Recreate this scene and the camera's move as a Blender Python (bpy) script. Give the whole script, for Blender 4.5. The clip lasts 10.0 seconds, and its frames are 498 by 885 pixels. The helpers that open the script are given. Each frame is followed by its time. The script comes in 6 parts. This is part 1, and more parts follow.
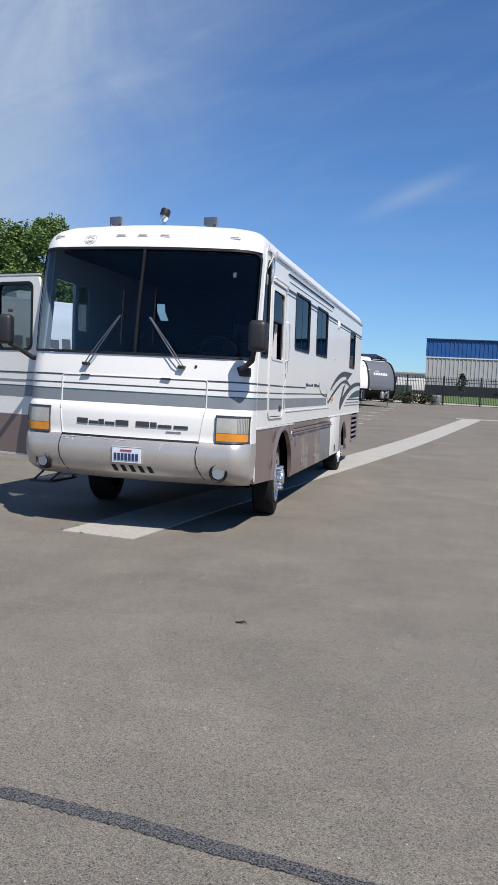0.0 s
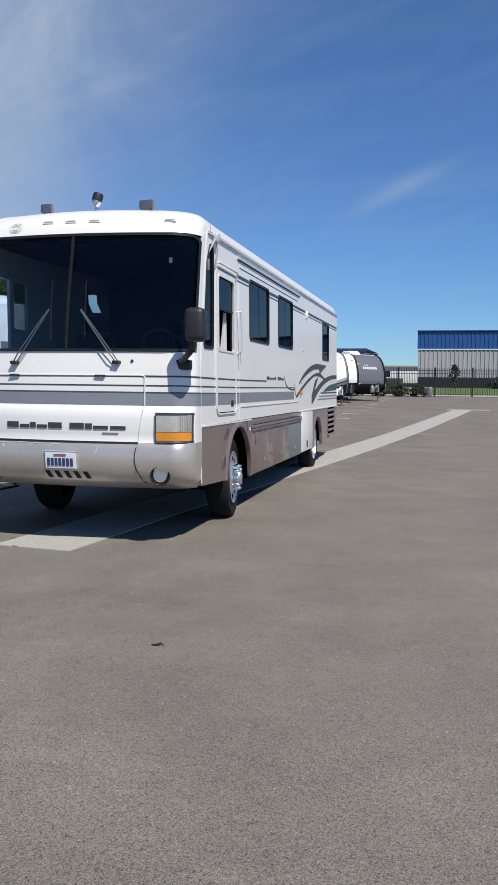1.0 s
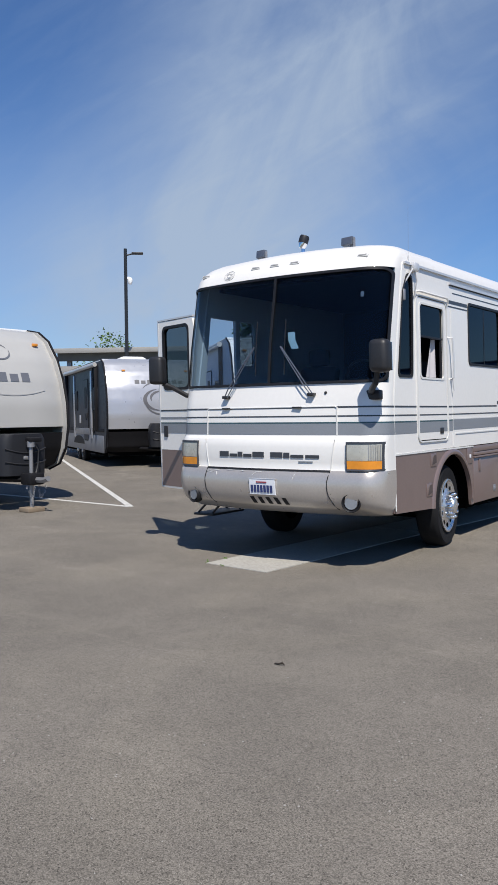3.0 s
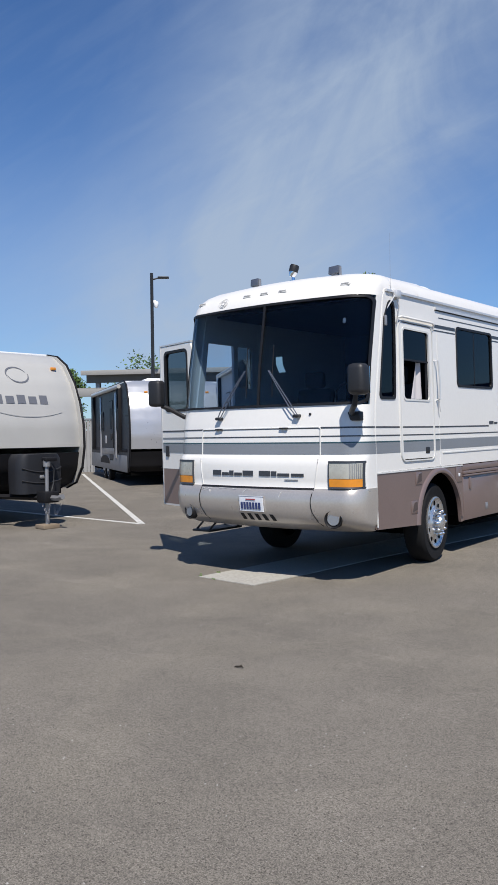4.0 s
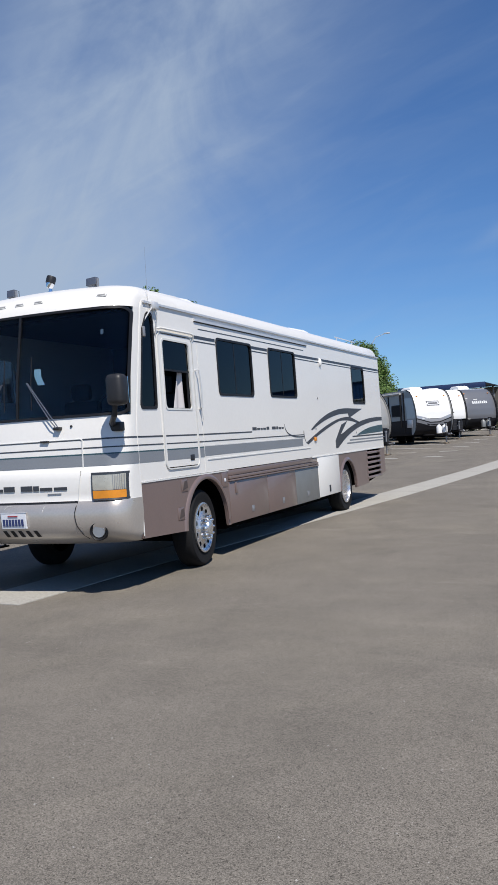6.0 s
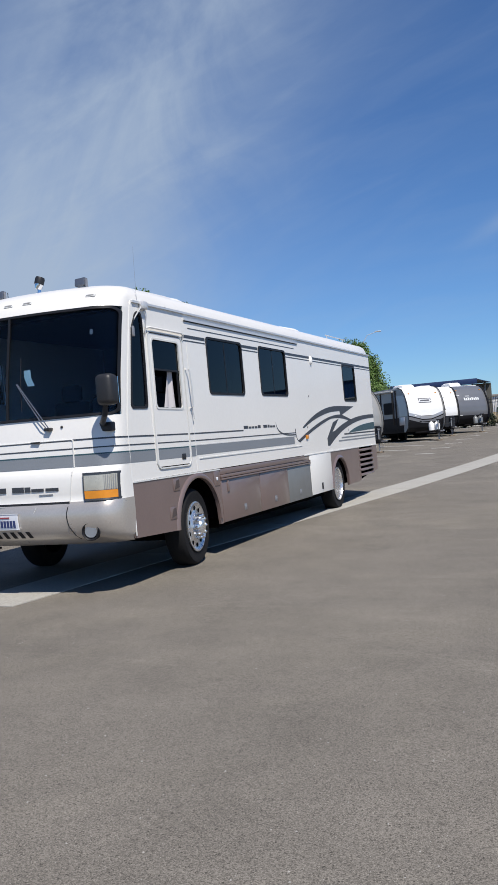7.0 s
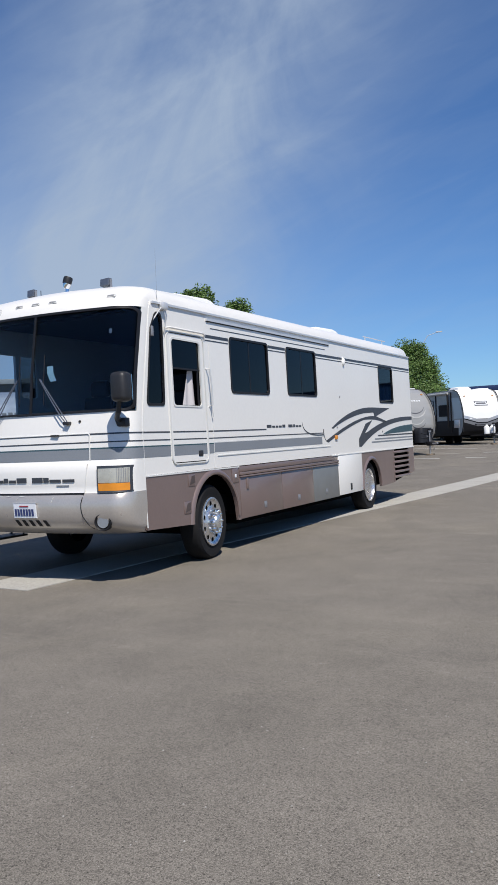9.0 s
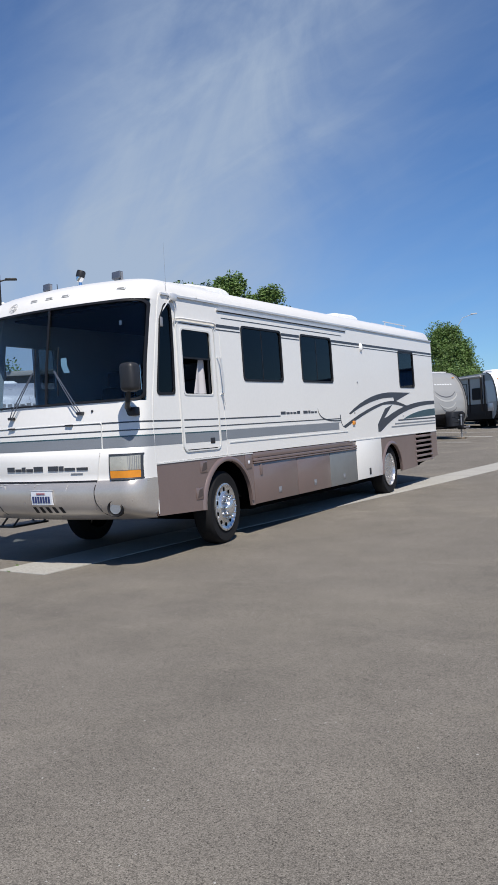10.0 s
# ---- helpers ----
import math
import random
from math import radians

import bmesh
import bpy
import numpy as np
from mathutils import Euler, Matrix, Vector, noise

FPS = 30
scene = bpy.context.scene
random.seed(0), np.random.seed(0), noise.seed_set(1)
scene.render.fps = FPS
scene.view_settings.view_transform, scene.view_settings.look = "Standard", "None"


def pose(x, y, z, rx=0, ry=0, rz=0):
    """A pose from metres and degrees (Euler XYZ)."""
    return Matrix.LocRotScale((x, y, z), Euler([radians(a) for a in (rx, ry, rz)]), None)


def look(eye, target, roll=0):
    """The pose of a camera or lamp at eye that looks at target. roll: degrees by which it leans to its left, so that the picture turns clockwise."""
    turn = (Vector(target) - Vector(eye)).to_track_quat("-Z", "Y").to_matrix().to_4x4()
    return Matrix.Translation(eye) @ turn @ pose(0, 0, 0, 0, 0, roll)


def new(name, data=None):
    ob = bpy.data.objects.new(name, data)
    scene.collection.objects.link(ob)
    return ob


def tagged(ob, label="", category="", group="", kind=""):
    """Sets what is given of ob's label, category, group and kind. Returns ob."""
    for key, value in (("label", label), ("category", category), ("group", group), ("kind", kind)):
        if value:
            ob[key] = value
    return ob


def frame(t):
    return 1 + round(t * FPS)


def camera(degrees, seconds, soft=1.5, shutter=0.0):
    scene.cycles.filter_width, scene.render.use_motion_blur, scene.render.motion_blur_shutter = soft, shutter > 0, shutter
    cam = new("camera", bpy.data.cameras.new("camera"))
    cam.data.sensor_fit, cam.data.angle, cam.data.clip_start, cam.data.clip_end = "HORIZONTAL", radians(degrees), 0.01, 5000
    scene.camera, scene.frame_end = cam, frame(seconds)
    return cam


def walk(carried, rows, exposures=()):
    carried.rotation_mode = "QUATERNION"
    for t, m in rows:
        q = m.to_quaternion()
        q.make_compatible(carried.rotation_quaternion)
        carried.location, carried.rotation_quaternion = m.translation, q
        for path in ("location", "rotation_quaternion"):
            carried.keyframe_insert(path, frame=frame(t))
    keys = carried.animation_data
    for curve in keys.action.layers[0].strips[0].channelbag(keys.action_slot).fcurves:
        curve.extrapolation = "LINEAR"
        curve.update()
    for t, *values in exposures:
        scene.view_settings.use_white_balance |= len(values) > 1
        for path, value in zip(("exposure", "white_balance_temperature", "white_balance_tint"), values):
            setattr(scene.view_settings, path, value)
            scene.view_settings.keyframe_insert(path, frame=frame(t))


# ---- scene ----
cam = camera(34.5, 10.0)
PATH = [
    (0, (0.043, 0.023, 1.464), (-0.42, 1.964, 1.3395), 3.1),
    (0.5, (0.205, 0.35, 1.473), (-0.256, 2.291, 1.334), 1.8),
    (1, (0.382, 0.733, 1.417), (-0.077, 2.675, 1.293), 0.8),
    (1.5, (0.648, 0.945, 1.461), (-0.106, 2.795, 1.35), 1.4),
    (2, (0.914, 0.928, 1.451), (0.013, 2.71, 1.332), -1.8),
    (2.5, (1.209, 0.964, 1.448), (0.211, 2.694, 1.347), -2.7),
    (2.7, (1.316, 0.985, 1.461), (0.238, 2.668, 1.379), -1.7),
    (3.8, (1.995, 0.901, 1.489), (0.762, 2.475, 1.449), -0.5),
    (4, (2.112, 0.923, 1.482), (0.878, 2.497, 1.4655), -0.8),
    (4.5, (2.26, 0.988, 1.465), (1.167, 2.663, 1.482), -1.8),
    (4.6, (2.278, 0.997, 1.463), (1.219, 2.693, 1.479), -1.8),
    (5, (2.316, 1.004, 1.451), (1.372, 2.767, 1.462), -2.7),
    (5.5, (2.366, 1.023, 1.436), (1.521, 2.835, 1.44), -3.0),
    (6, (2.378, 1.011, 1.435), (1.59, 2.849, 1.434), -3.3),
    (7.5, (2.461, 1.011, 1.403), (1.675, 2.85, 1.401), -4.6),
    (8, (2.587, 0.959, 1.402), (1.77, 2.784, 1.4), -5.0),
    (8.5, (2.764, 0.877, 1.427), (1.88, 2.671, 1.424), -2.6),
    (9, (2.97, 1.033, 1.411), (2.058, 2.813, 1.409), -2.3),
    (9.5, (3.159, 1.115, 1.386), (2.233, 2.888, 1.367), -3.7),
    (10, (3.342, 1.012, 1.404), (2.346, 2.746, 1.372), -3.1),
]
walk(cam, [(t, look(eye, target, roll)) for t, eye, target, roll in PATH], [(0.0, 0.08), (0.5, -0.05), (1.5, -0.08), (2.5, -0.03), (4.5, -0.02), (6.0, -0.07), (10.0, -0.06)])

# ---- world, sun ----
SUN_DIR = Vector((0.51, -0.50, 1.0)).normalized()
sun = new("sun", bpy.data.lights.new("sun", "SUN"))
sun.data.energy, sun.data.angle, sun.data.color = 5.5, radians(0.53), (1.0, 0.945, 0.865)
sun.matrix_world = look(SUN_DIR * 80, (0, 0, 0))

world = bpy.data.worlds.new("sky")
scene.world = world
world.use_nodes = True
wn, wl = world.node_tree.nodes, world.node_tree.links
wn.clear()
w_out = wn.new("ShaderNodeOutputWorld")
w_bg = wn.new("ShaderNodeBackground")
w_sky = wn.new("ShaderNodeTexSky")
w_sky.sky_type, w_sky.sun_disc = "NISHITA", False
w_sky.sun_elevation = math.asin(SUN_DIR.z)
w_sky.sun_rotation = math.atan2(SUN_DIR.x, SUN_DIR.y)
w_sky.air_density, w_sky.dust_density, w_sky.ozone_density = 1.0, 0.0, 4.0
w_co = wn.new("ShaderNodeTexCoord")


def wmath(op, a, b=0.0):
    n = wn.new("ShaderNodeMath")
    n.operation = op
    for k, v in enumerate((a, b)):
        if isinstance(v, (int, float)):
            n.inputs[k].default_value = v
        else:
            wl.new(v, n.inputs[k])
    return n.outputs[0]


# cirrus: direction flattened to a high layer, then drawn out along one way
w_sep = wn.new("ShaderNodeSeparateXYZ")
wl.new(w_co.outputs["Generated"], w_sep.inputs[0])
w_h = wmath("ADD", wmath("MAXIMUM", w_sep.outputs["Z"], 0.0), 0.16)
w_u, w_v = wmath("DIVIDE", w_sep.outputs["X"], w_h), wmath("DIVIDE", w_sep.outputs["Y"], w_h)
w_vec = wn.new("ShaderNodeCombineXYZ")
wl.new(w_u, w_vec.inputs[0]), wl.new(w_v, w_vec.inputs[1])


def cirrus(turn, sx, sy, scale, low, high, seed):
    m = wn.new("ShaderNodeMapping")
    m.inputs["Rotation"].default_value = (0, 0, radians(turn))
    m.inputs["Scale"].default_value = (sx, sy, 1)
    m.inputs["Location"].default_value = (seed, seed * 0.7, 0)
    wl.new(w_vec.outputs[0], m.inputs[0])
    n = wn.new("ShaderNodeTexNoise")
    n.inputs["Scale"].default_value, n.inputs["Detail"].default_value = scale, 7
    n.inputs["Roughness"].default_value, n.inputs["Distortion"].default_value = 0.55, 0.5
    wl.new(m.outputs[0], n.inputs["Vector"])
    r = wn.new("ShaderNodeMapRange")
    r.interpolation_type = "SMOOTHSTEP"
    r.inputs["From Min"].default_value, r.inputs["From Max"].default_value = low, high
    wl.new(n.outputs["Fac"], r.inputs["Value"])
    return r.outputs["Result"]


def bank(azimuth, elevation, tilt, across, along):
    """A soft bank of cloud round one direction of the sky, drawn out along a slope."""
    a, e, t = radians(azimuth), radians(elevation), radians(tilt)
    right = Vector((math.cos(a), -math.sin(a), 0))
    up = Vector((-math.sin(a) * math.sin(e), -math.cos(a) * math.sin(e), math.cos(e)))
    mid = Vector((math.sin(a) * math.cos(e), math.cos(a) * math.cos(e), math.sin(e)))
    total = None
    for axis, width in ((right * math.cos(t) - up * math.sin(t), across), (up * math.cos(t) + right * math.sin(t), along)):
        d = wn.new("ShaderNodeVectorMath")
        d.operation = "DOT_PRODUCT"
        d.inputs[1].default_value = axis
        wl.new(w_co.outputs["Generated"], d.inputs[0])
        q = wmath("POWER", wmath("ABSOLUTE", wmath("DIVIDE", d.outputs["Value"], width)), 2.0)
        total = q if total is None else wmath("ADD", total, q)
    ahead = wn.new("ShaderNodeVectorMath")
    ahead.operation = "DOT_PRODUCT"
    ahead.inputs[1].default_value = mid
    wl.new(w_co.outputs["Generated"], ahead.inputs[0])
    return wmath("MULTIPLY", wmath("POWER", 2.718, wmath("MULTIPLY", total, -1.0)), wmath("GREATER_THAN", ahead.outputs["Value"], 0.0))


c_fine = cirrus(28, 0.5, 2.6, 1.6, 0.42, 0.85, 9.4)


def streaks(azimuth, elevation, tilt, sx, sy, low, high, seed):
    """Soft cloud texture drawn out along the slope of a bank."""
    a, e, t = radians(azimuth), radians(elevation), radians(tilt)
    right = Vector((math.cos(a), -math.sin(a), 0))
    up = Vector((-math.sin(a) * math.sin(e), -math.cos(a) * math.sin(e), math.cos(e)))
    v = wn.new("ShaderNodeCombineXYZ")
    for k, (axis, scale) in enumerate(((right * math.cos(t) - up * math.sin(t), sx), (up * math.cos(t) + right * math.sin(t), sy))):
        d = wn.new("ShaderNodeVectorMath")
        d.operation = "DOT_PRODUCT"
        d.inputs[1].default_value = axis * scale
        wl.new(w_co.outputs["Generated"], d.inputs[0])
        wl.new(d.outputs["Value"], v.inputs[k])
    v.inputs[2].default_value = seed
    n = wn.new("ShaderNodeTexNoise")
    n.inputs["Scale"].default_value, n.inputs["Detail"].default_value = 1.0, 8
    n.inputs["Roughness"].default_value, n.inputs["Distortion"].default_value = 0.58, 0.9
    wl.new(v.outputs[0], n.inputs["Vector"])
    r = wn.new("ShaderNodeMapRange")
    r.interpolation_type = "SMOOTHSTEP"
    r.inputs["From Min"].default_value, r.inputs["From Max"].default_value = low, high
    wl.new(n.outputs["Fac"], r.inputs["Value"])
    return r.outputs["Result"]


c_soft = streaks(-33, 22, 44, 6.4, 3.8, 0.28, 0.74, 2.0)
c_hair = streaks(-33, 22, 62, 34.0, 6.0, 0.38, 0.78, 5.0)
c_bank = wmath("MULTIPLY", bank(-32.0, 20, 29, 0.17, 0.44), wmath("ADD", wmath("MULTIPLY", c_soft, 0.60), wmath("ADD", wmath("MULTIPLY", c_hair, 0.05), 0.38)))
c_wisp = wmath("MULTIPLY", bank(-3, 14, 66, 0.010, 0.055), 0.30)
c_haze = wmath("MULTIPLY", bank(-46, 9, 0, 0.34, 0.13), 0.42)
c_veil = wmath("MULTIPLY", wmath("ADD", c_fine, c_hair), 0.055)
w_cloud = wmath("MINIMUM", wmath("ADD", wmath("ADD", wmath("MULTIPLY", c_bank, 1.0), c_wisp), wmath("ADD", c_veil, c_haze)), 0.9)
w_tint = wn.new("ShaderNodeVectorMath")
w_tint.operation = "MULTIPLY"
w_tint.inputs[1].default_value = (0.590, 0.845, 1.150)
wl.new(w_sky.outputs[0], w_tint.inputs[0])
w_mix = wn.new("ShaderNodeMix")
w_mix.data_type = "RGBA"
wl.new(w_cloud, w_mix.inputs["Factor"])
wl.new(w_tint.outputs[0], w_mix.inputs["A"])
w_mix.inputs["B"].default_value = (4.15, 5.1, 6.5, 1)
wl.new(w_mix.outputs["Result"], w_bg.inputs["Color"])
w_bg.inputs["Strength"].default_value = 0.100
wl.new(w_bg.outputs[0], w_out.inputs["Surface"])


# ---- materials ----
def material(name, color, rough=0.5, metal=0.0, vary=0.08, scale=3.0, fine=0.0, fine_scale=60.0, bump=0.0, bump_scale=80.0, coat=0.0, tint=None, spec=0.5):
    m = bpy.data.materials.new(name)
    m.use_nodes = True
    nt = m.node_tree
    p = nt.nodes["Principled BSDF"]
    p.inputs["Roughness"].default_value, p.inputs["Metallic"].default_value = rough, metal
    p.inputs["Coat Weight"].default_value, p.inputs["Coat Roughness"].default_value = coat, 0.08
    p.inputs["Specular IOR Level"].default_value = spec
    co = nt.nodes.new("ShaderNodeTexCoord").outputs["Object"]

    def noise_at(s, detail=5):
        n = nt.nodes.new("ShaderNodeTexNoise")
        n.inputs["Scale"].default_value, n.inputs["Detail"].default_value = s, detail
        nt.links.new(co, n.inputs["Vector"])
        return n.outputs["Fac"]

    def mixed(fac, a, b):
        x = nt.nodes.new("ShaderNodeMix")
        x.data_type = "RGBA"
        nt.links.new(fac, x.inputs["Factor"])
        for key, v in (("A", a), ("B", b)):
            if isinstance(v, tuple):
                x.inputs[key].default_value = (*v, 1)
            else:
                nt.links.new(v, x.inputs[key])
        return x.outputs["Result"]

    lo = tuple(c * (1 - vary) for c in color)
    hi = tuple(min(1, c * (1 + vary)) for c in color) if tint is None else tint
    out = mixed(noise_at(scale), lo, hi)
    if fine:
        r = nt.nodes.new("ShaderNodeMapRange")
        r.inputs["From Min"].default_value, r.inputs["From Max"].default_value = 0.35, 0.65
        r.inputs["To Min"].default_value, r.inputs["To Max"].default_value = 1 - fine, 1 + fine
        nt.links.new(noise_at(fine_scale, 3), r.inputs["Value"])
        v = nt.nodes.new("ShaderNodeVectorMath")
        v.operation = "SCALE"
        nt.links.new(out, v.inputs[0]), nt.links.new(r.outputs[0], v.inputs["Scale"])
        out = v.outputs[0]
    nt.links.new(out, p.inputs["Base Color"])
    rr = nt.nodes.new("ShaderNodeMapRange")
    rr.inputs["To Min"].default_value, rr.inputs["To Max"].default_value = max(0, rough - 0.08), min(1, rough + 0.1)
    nt.links.new(noise_at(scale * 2.3), rr.inputs["Value"])
    nt.links.new(rr.outputs[0], p.inputs["Roughness"])
    if bump:
        b = nt.nodes.new("ShaderNodeBump")
        b.inputs["Strength"].default_value, b.inputs["Distance"].default_value = bump, 0.004
        nt.links.new(noise_at(bump_scale, 4), b.inputs["Height"])
        nt.links.new(b.outputs[0], p.inputs["Normal"])
    return m


def glass(name, tint, gloss=1.0):
    m = bpy.data.materials.new(name)
    m.use_nodes = True
    nt = m.node_tree
    nt.nodes.clear()
    out = nt.nodes.new("ShaderNodeOutputMaterial")
    tr = nt.nodes.new("ShaderNodeBsdfTransparent")
    tr.inputs[0].default_value = (*tint, 1)
    gl = nt.nodes.new("ShaderNodeBsdfGlossy")
    gl.inputs["Roughness"].default_value = 0.02
    gl.inputs["Color"].default_value = (gloss, gloss, gloss, 1)
    lw = nt.nodes.new("ShaderNodeLayerWeight")
    lw.inputs["Blend"].default_value = 0.5
    pw = nt.nodes.new("ShaderNodeMath")
    pw.operation = "POWER"
    pw.inputs[1].default_value = 4.0
    nt.links.new(lw.outputs["Facing"], pw.inputs[0])
    fr = nt.nodes.new("ShaderNodeMath")
    fr.operation = "MULTIPLY_ADD"
    fr.inputs[1].default_value, fr.inputs[2].default_value = 0.6, 0.03
    nt.links.new(pw.outputs[0], fr.inputs[0])
    mx = nt.nodes.new("ShaderNodeMixShader")
    nt.links.new(fr.outputs[0], mx.inputs[0]), nt.links.new(tr.outputs[0], mx.inputs[1]), nt.links.new(gl.outputs[0], mx.inputs[2])
    nt.links.new(mx.outputs[0], out.inputs["Surface"])
    return m


M = {
    "white": material("gelcoat_white", (0.755, 0.737, 0.70), 0.34, vary=0.03, scale=1.2, fine=0.012, fine_scale=25, coat=0.18),
    "seam": material("seam_sealant_white", (0.62, 0.62, 0.60), 0.5),
    "tan": material("taupe_metallic_paint", (0.205, 0.150, 0.136), 0.34, metal=0.25, vary=0.10, scale=2.0, fine=0.03, coat=0.4),
    # the taupe paint darkened to hold the shade of the scoop recesses
    "tandark": material("taupe_recess_shade", (0.075, 0.056, 0.05), 0.5, vary=0.2, scale=8),
    "bumper": material("champagne_metallic_paint", (0.50, 0.46, 0.42), 0.3, metal=0.45, vary=0.12, scale=2.6, fine=0.04, coat=0.4),
    "silver": material("bare_silver_panel", (0.235, 0.24, 0.235), 0.42, metal=0.4, vary=0.16, scale=2.5),
    "grey": material("grey_vinyl_stripe", (0.20, 0.215, 0.235), 0.4, vary=0.1, scale=1.4, fine=0.03),
    "charcoal": material("charcoal_vinyl", (0.042, 0.046, 0.055), 0.4, vary=0.18, scale=2.2, fine=0.08),
    "teal": material("teal_vinyl", (0.035, 0.075, 0.09), 0.4, vary=0.15),
    "black": material("black_plastic", (0.018, 0.018, 0.02), 0.5, vary=0.25, scale=6, fine=0.1),
    "horn": material("blue_grey_metal_cover", (0.12, 0.135, 0.17), 0.35, metal=0.4, vary=0.15, scale=9),
    "trim": material("black_rubber_trim", (0.012, 0.012, 0.014), 0.5, spec=0.3, vary=0.2, scale=5),
    "rubber": material("tyre_rubber", (0.011, 0.011, 0.012), 0.8, spec=0.2, vary=0.25, scale=5, fine=0.12, bump=0.4),
    "chrome": material("polished_chrome", (0.78, 0.79, 0.80), 0.12, metal=1.0, vary=0.05),
    "alu": material("brushed_aluminium", (0.62, 0.62, 0.62), 0.34, metal=0.35, vary=0.08),
    "polished": material("polished_wheel_alloy", (0.66, 0.66, 0.67), 0.27, metal=0.85, vary=0.12, scale=9),
    # blacker than chassis paint: deep shade of undersides and wells is in the colour
    "under": material("chassis_black_with_shade", (0.005, 0.005, 0.005), 0.95, spec=0.0, vary=0.3),
    # near black, so the cab's deep shade is carried by the lining colour
    "inside": material("interior_lining_with_shade", (0.014, 0.014, 0.017), 0.85, vary=0.2),
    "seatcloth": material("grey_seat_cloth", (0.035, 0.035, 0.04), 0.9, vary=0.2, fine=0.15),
    "curtain": material("pale_curtain_cloth", (0.55, 0.52, 0.52), 0.9, vary=0.1, scale=6),
    "paper": material("pale_blue_paper", (0.62, 0.78, 0.78), 0.7),
    "amber": material("amber_lens", (0.70, 0.26, 0.025), 0.2, vary=0.2, scale=18, coat=0.6),
    "lens": material("ribbed_clear_lens", (0.40, 0.39, 0.34), 0.28, metal=0.1, vary=0.28, scale=14, coat=0.35),
    "plate": material("plate_white", (0.68, 0.70, 0.74), 0.4),
    "plateblue": material("plate_dark_blue", (0.03, 0.045, 0.14), 0.5),
    "platered": material("plate_red", (0.35, 0.05, 0.06), 0.5),
    "screen": glass("windshield_glass", (0.70, 0.775, 0.84), 0.42),
    "tinted": glass("tinted_window_glass", (0.13, 0.145, 0.19), 0.62),
    "clear": glass("door_glass", (0.33, 0.37, 0.39)),
    "concrete": material("gutter_concrete", (0.375, 0.36, 0.325), 0.9, spec=0.12, vary=0.12, scale=2.2, fine=0.1, fine_scale=45, bump=0.4),
    "paint": material("worn_white_line_paint", (0.55, 0.54, 0.51), 0.8, vary=0.18, scale=3, fine=0.2, fine_scale=30),
    "tar": material("crack_sealant_tar", (0.066, 0.066, 0.068), 0.85, vary=0.35, scale=40, fine=1.0, fine_scale=150, bump=1.0, bump_scale=120),
    "twig": material("dry_bark", (0.03, 0.022, 0.015), 0.9),
    "t_beige": material("trailer_beige_gelcoat", (0.43, 0.422, 0.40), 0.35, vary=0.06, coat=0.2),
    "t_stone": material("trailer_stone_gelcoat", (0.30, 0.298, 0.29), 0.35, vary=0.06, coat=0.2),
    "t_silver": material("trailer_silver_gelcoat", (0.43, 0.44, 0.47), 0.3, metal=0.35, vary=0.06, coat=0.3),
    "t_grey": material("trailer_grey_panel", (0.16, 0.165, 0.18), 0.4, vary=0.08),
    "t_dark": material("trailer_dark_cladding", (0.030, 0.032, 0.038), 0.5, spec=0.25, vary=0.12),
    "t_slate": material("trailer_slate_gelcoat", (0.13, 0.135, 0.15), 0.35, vary=0.06, coat=0.3),
    "t_black": material("trailer_black_skirt", (0.010, 0.010, 0.012), 0.6, spec=0.2, vary=0.2),
    "t_print": material("trailer_dark_print", (0.10, 0.10, 0.11), 0.5),
    "t_printw": material("trailer_pale_print", (0.62, 0.63, 0.64), 0.5),
    "steel": material("grey_steel", (0.30, 0.30, 0.31), 0.45, metal=0.5, vary=0.12),
    "wood": material("weathered_block", (0.22, 0.17, 0.12), 0.9, vary=0.2),
    "blue": material("blue_steel_cladding", (0.016, 0.08, 0.255), 0.45, vary=0.08, scale=0.4),
    "navy": material("navy_roof_edge", (0.012, 0.03, 0.10), 0.5, vary=0.1),
    "clad": material("grey_steel_cladding", (0.36, 0.36, 0.36), 0.5, vary=0.07, scale=0.3),
    "iron": material("black_iron", (0.012, 0.013, 0.015), 0.5, vary=0.2),
    "farwhite": material("far_white_wall", (0.6, 0.6, 0.6), 0.7),
    "roofgrey": material("carport_roof_grey", (0.30, 0.29, 0.27), 0.6, vary=0.1),
    # dark colour that holds the shade beneath the carport roof
    "shadewall": material("carport_shaded_lining", (0.10, 0.10, 0.095), 0.8, vary=0.15),
    "slatfence": material("slatted_fence_grey", (0.30, 0.30, 0.30), 0.7, vary=0.12, scale=1),
    "grass": material("mown_grass", (0.085, 0.14, 0.035), 0.95, vary=0.35, scale=0.5, fine=0.3, fine_scale=12),
    "drygrass": material("dry_field", (0.26, 0.20, 0.11), 0.95, vary=0.3, scale=0.2, fine=0.2, fine_scale=3),
    "leaf": material("green_leaves", (0.095, 0.160, 0.034), 0.55, vary=0.5, scale=1.6),
    "leafdark": material("dark_shrub_leaves", (0.035, 0.045, 0.022), 0.7, vary=0.4, scale=2.5),
    "bark": material("tree_bark", (0.12, 0.09, 0.065), 0.9, vary=0.25, bump=0.6, bump_scale=30),
    "whitebox": material("white_plastic_cover", (0.78, 0.78, 0.77), 0.45, vary=0.04),
    "tank": material("dark_tank_cover", (0.018, 0.019, 0.023), 0.5, spec=0.3, vary=0.15),
}


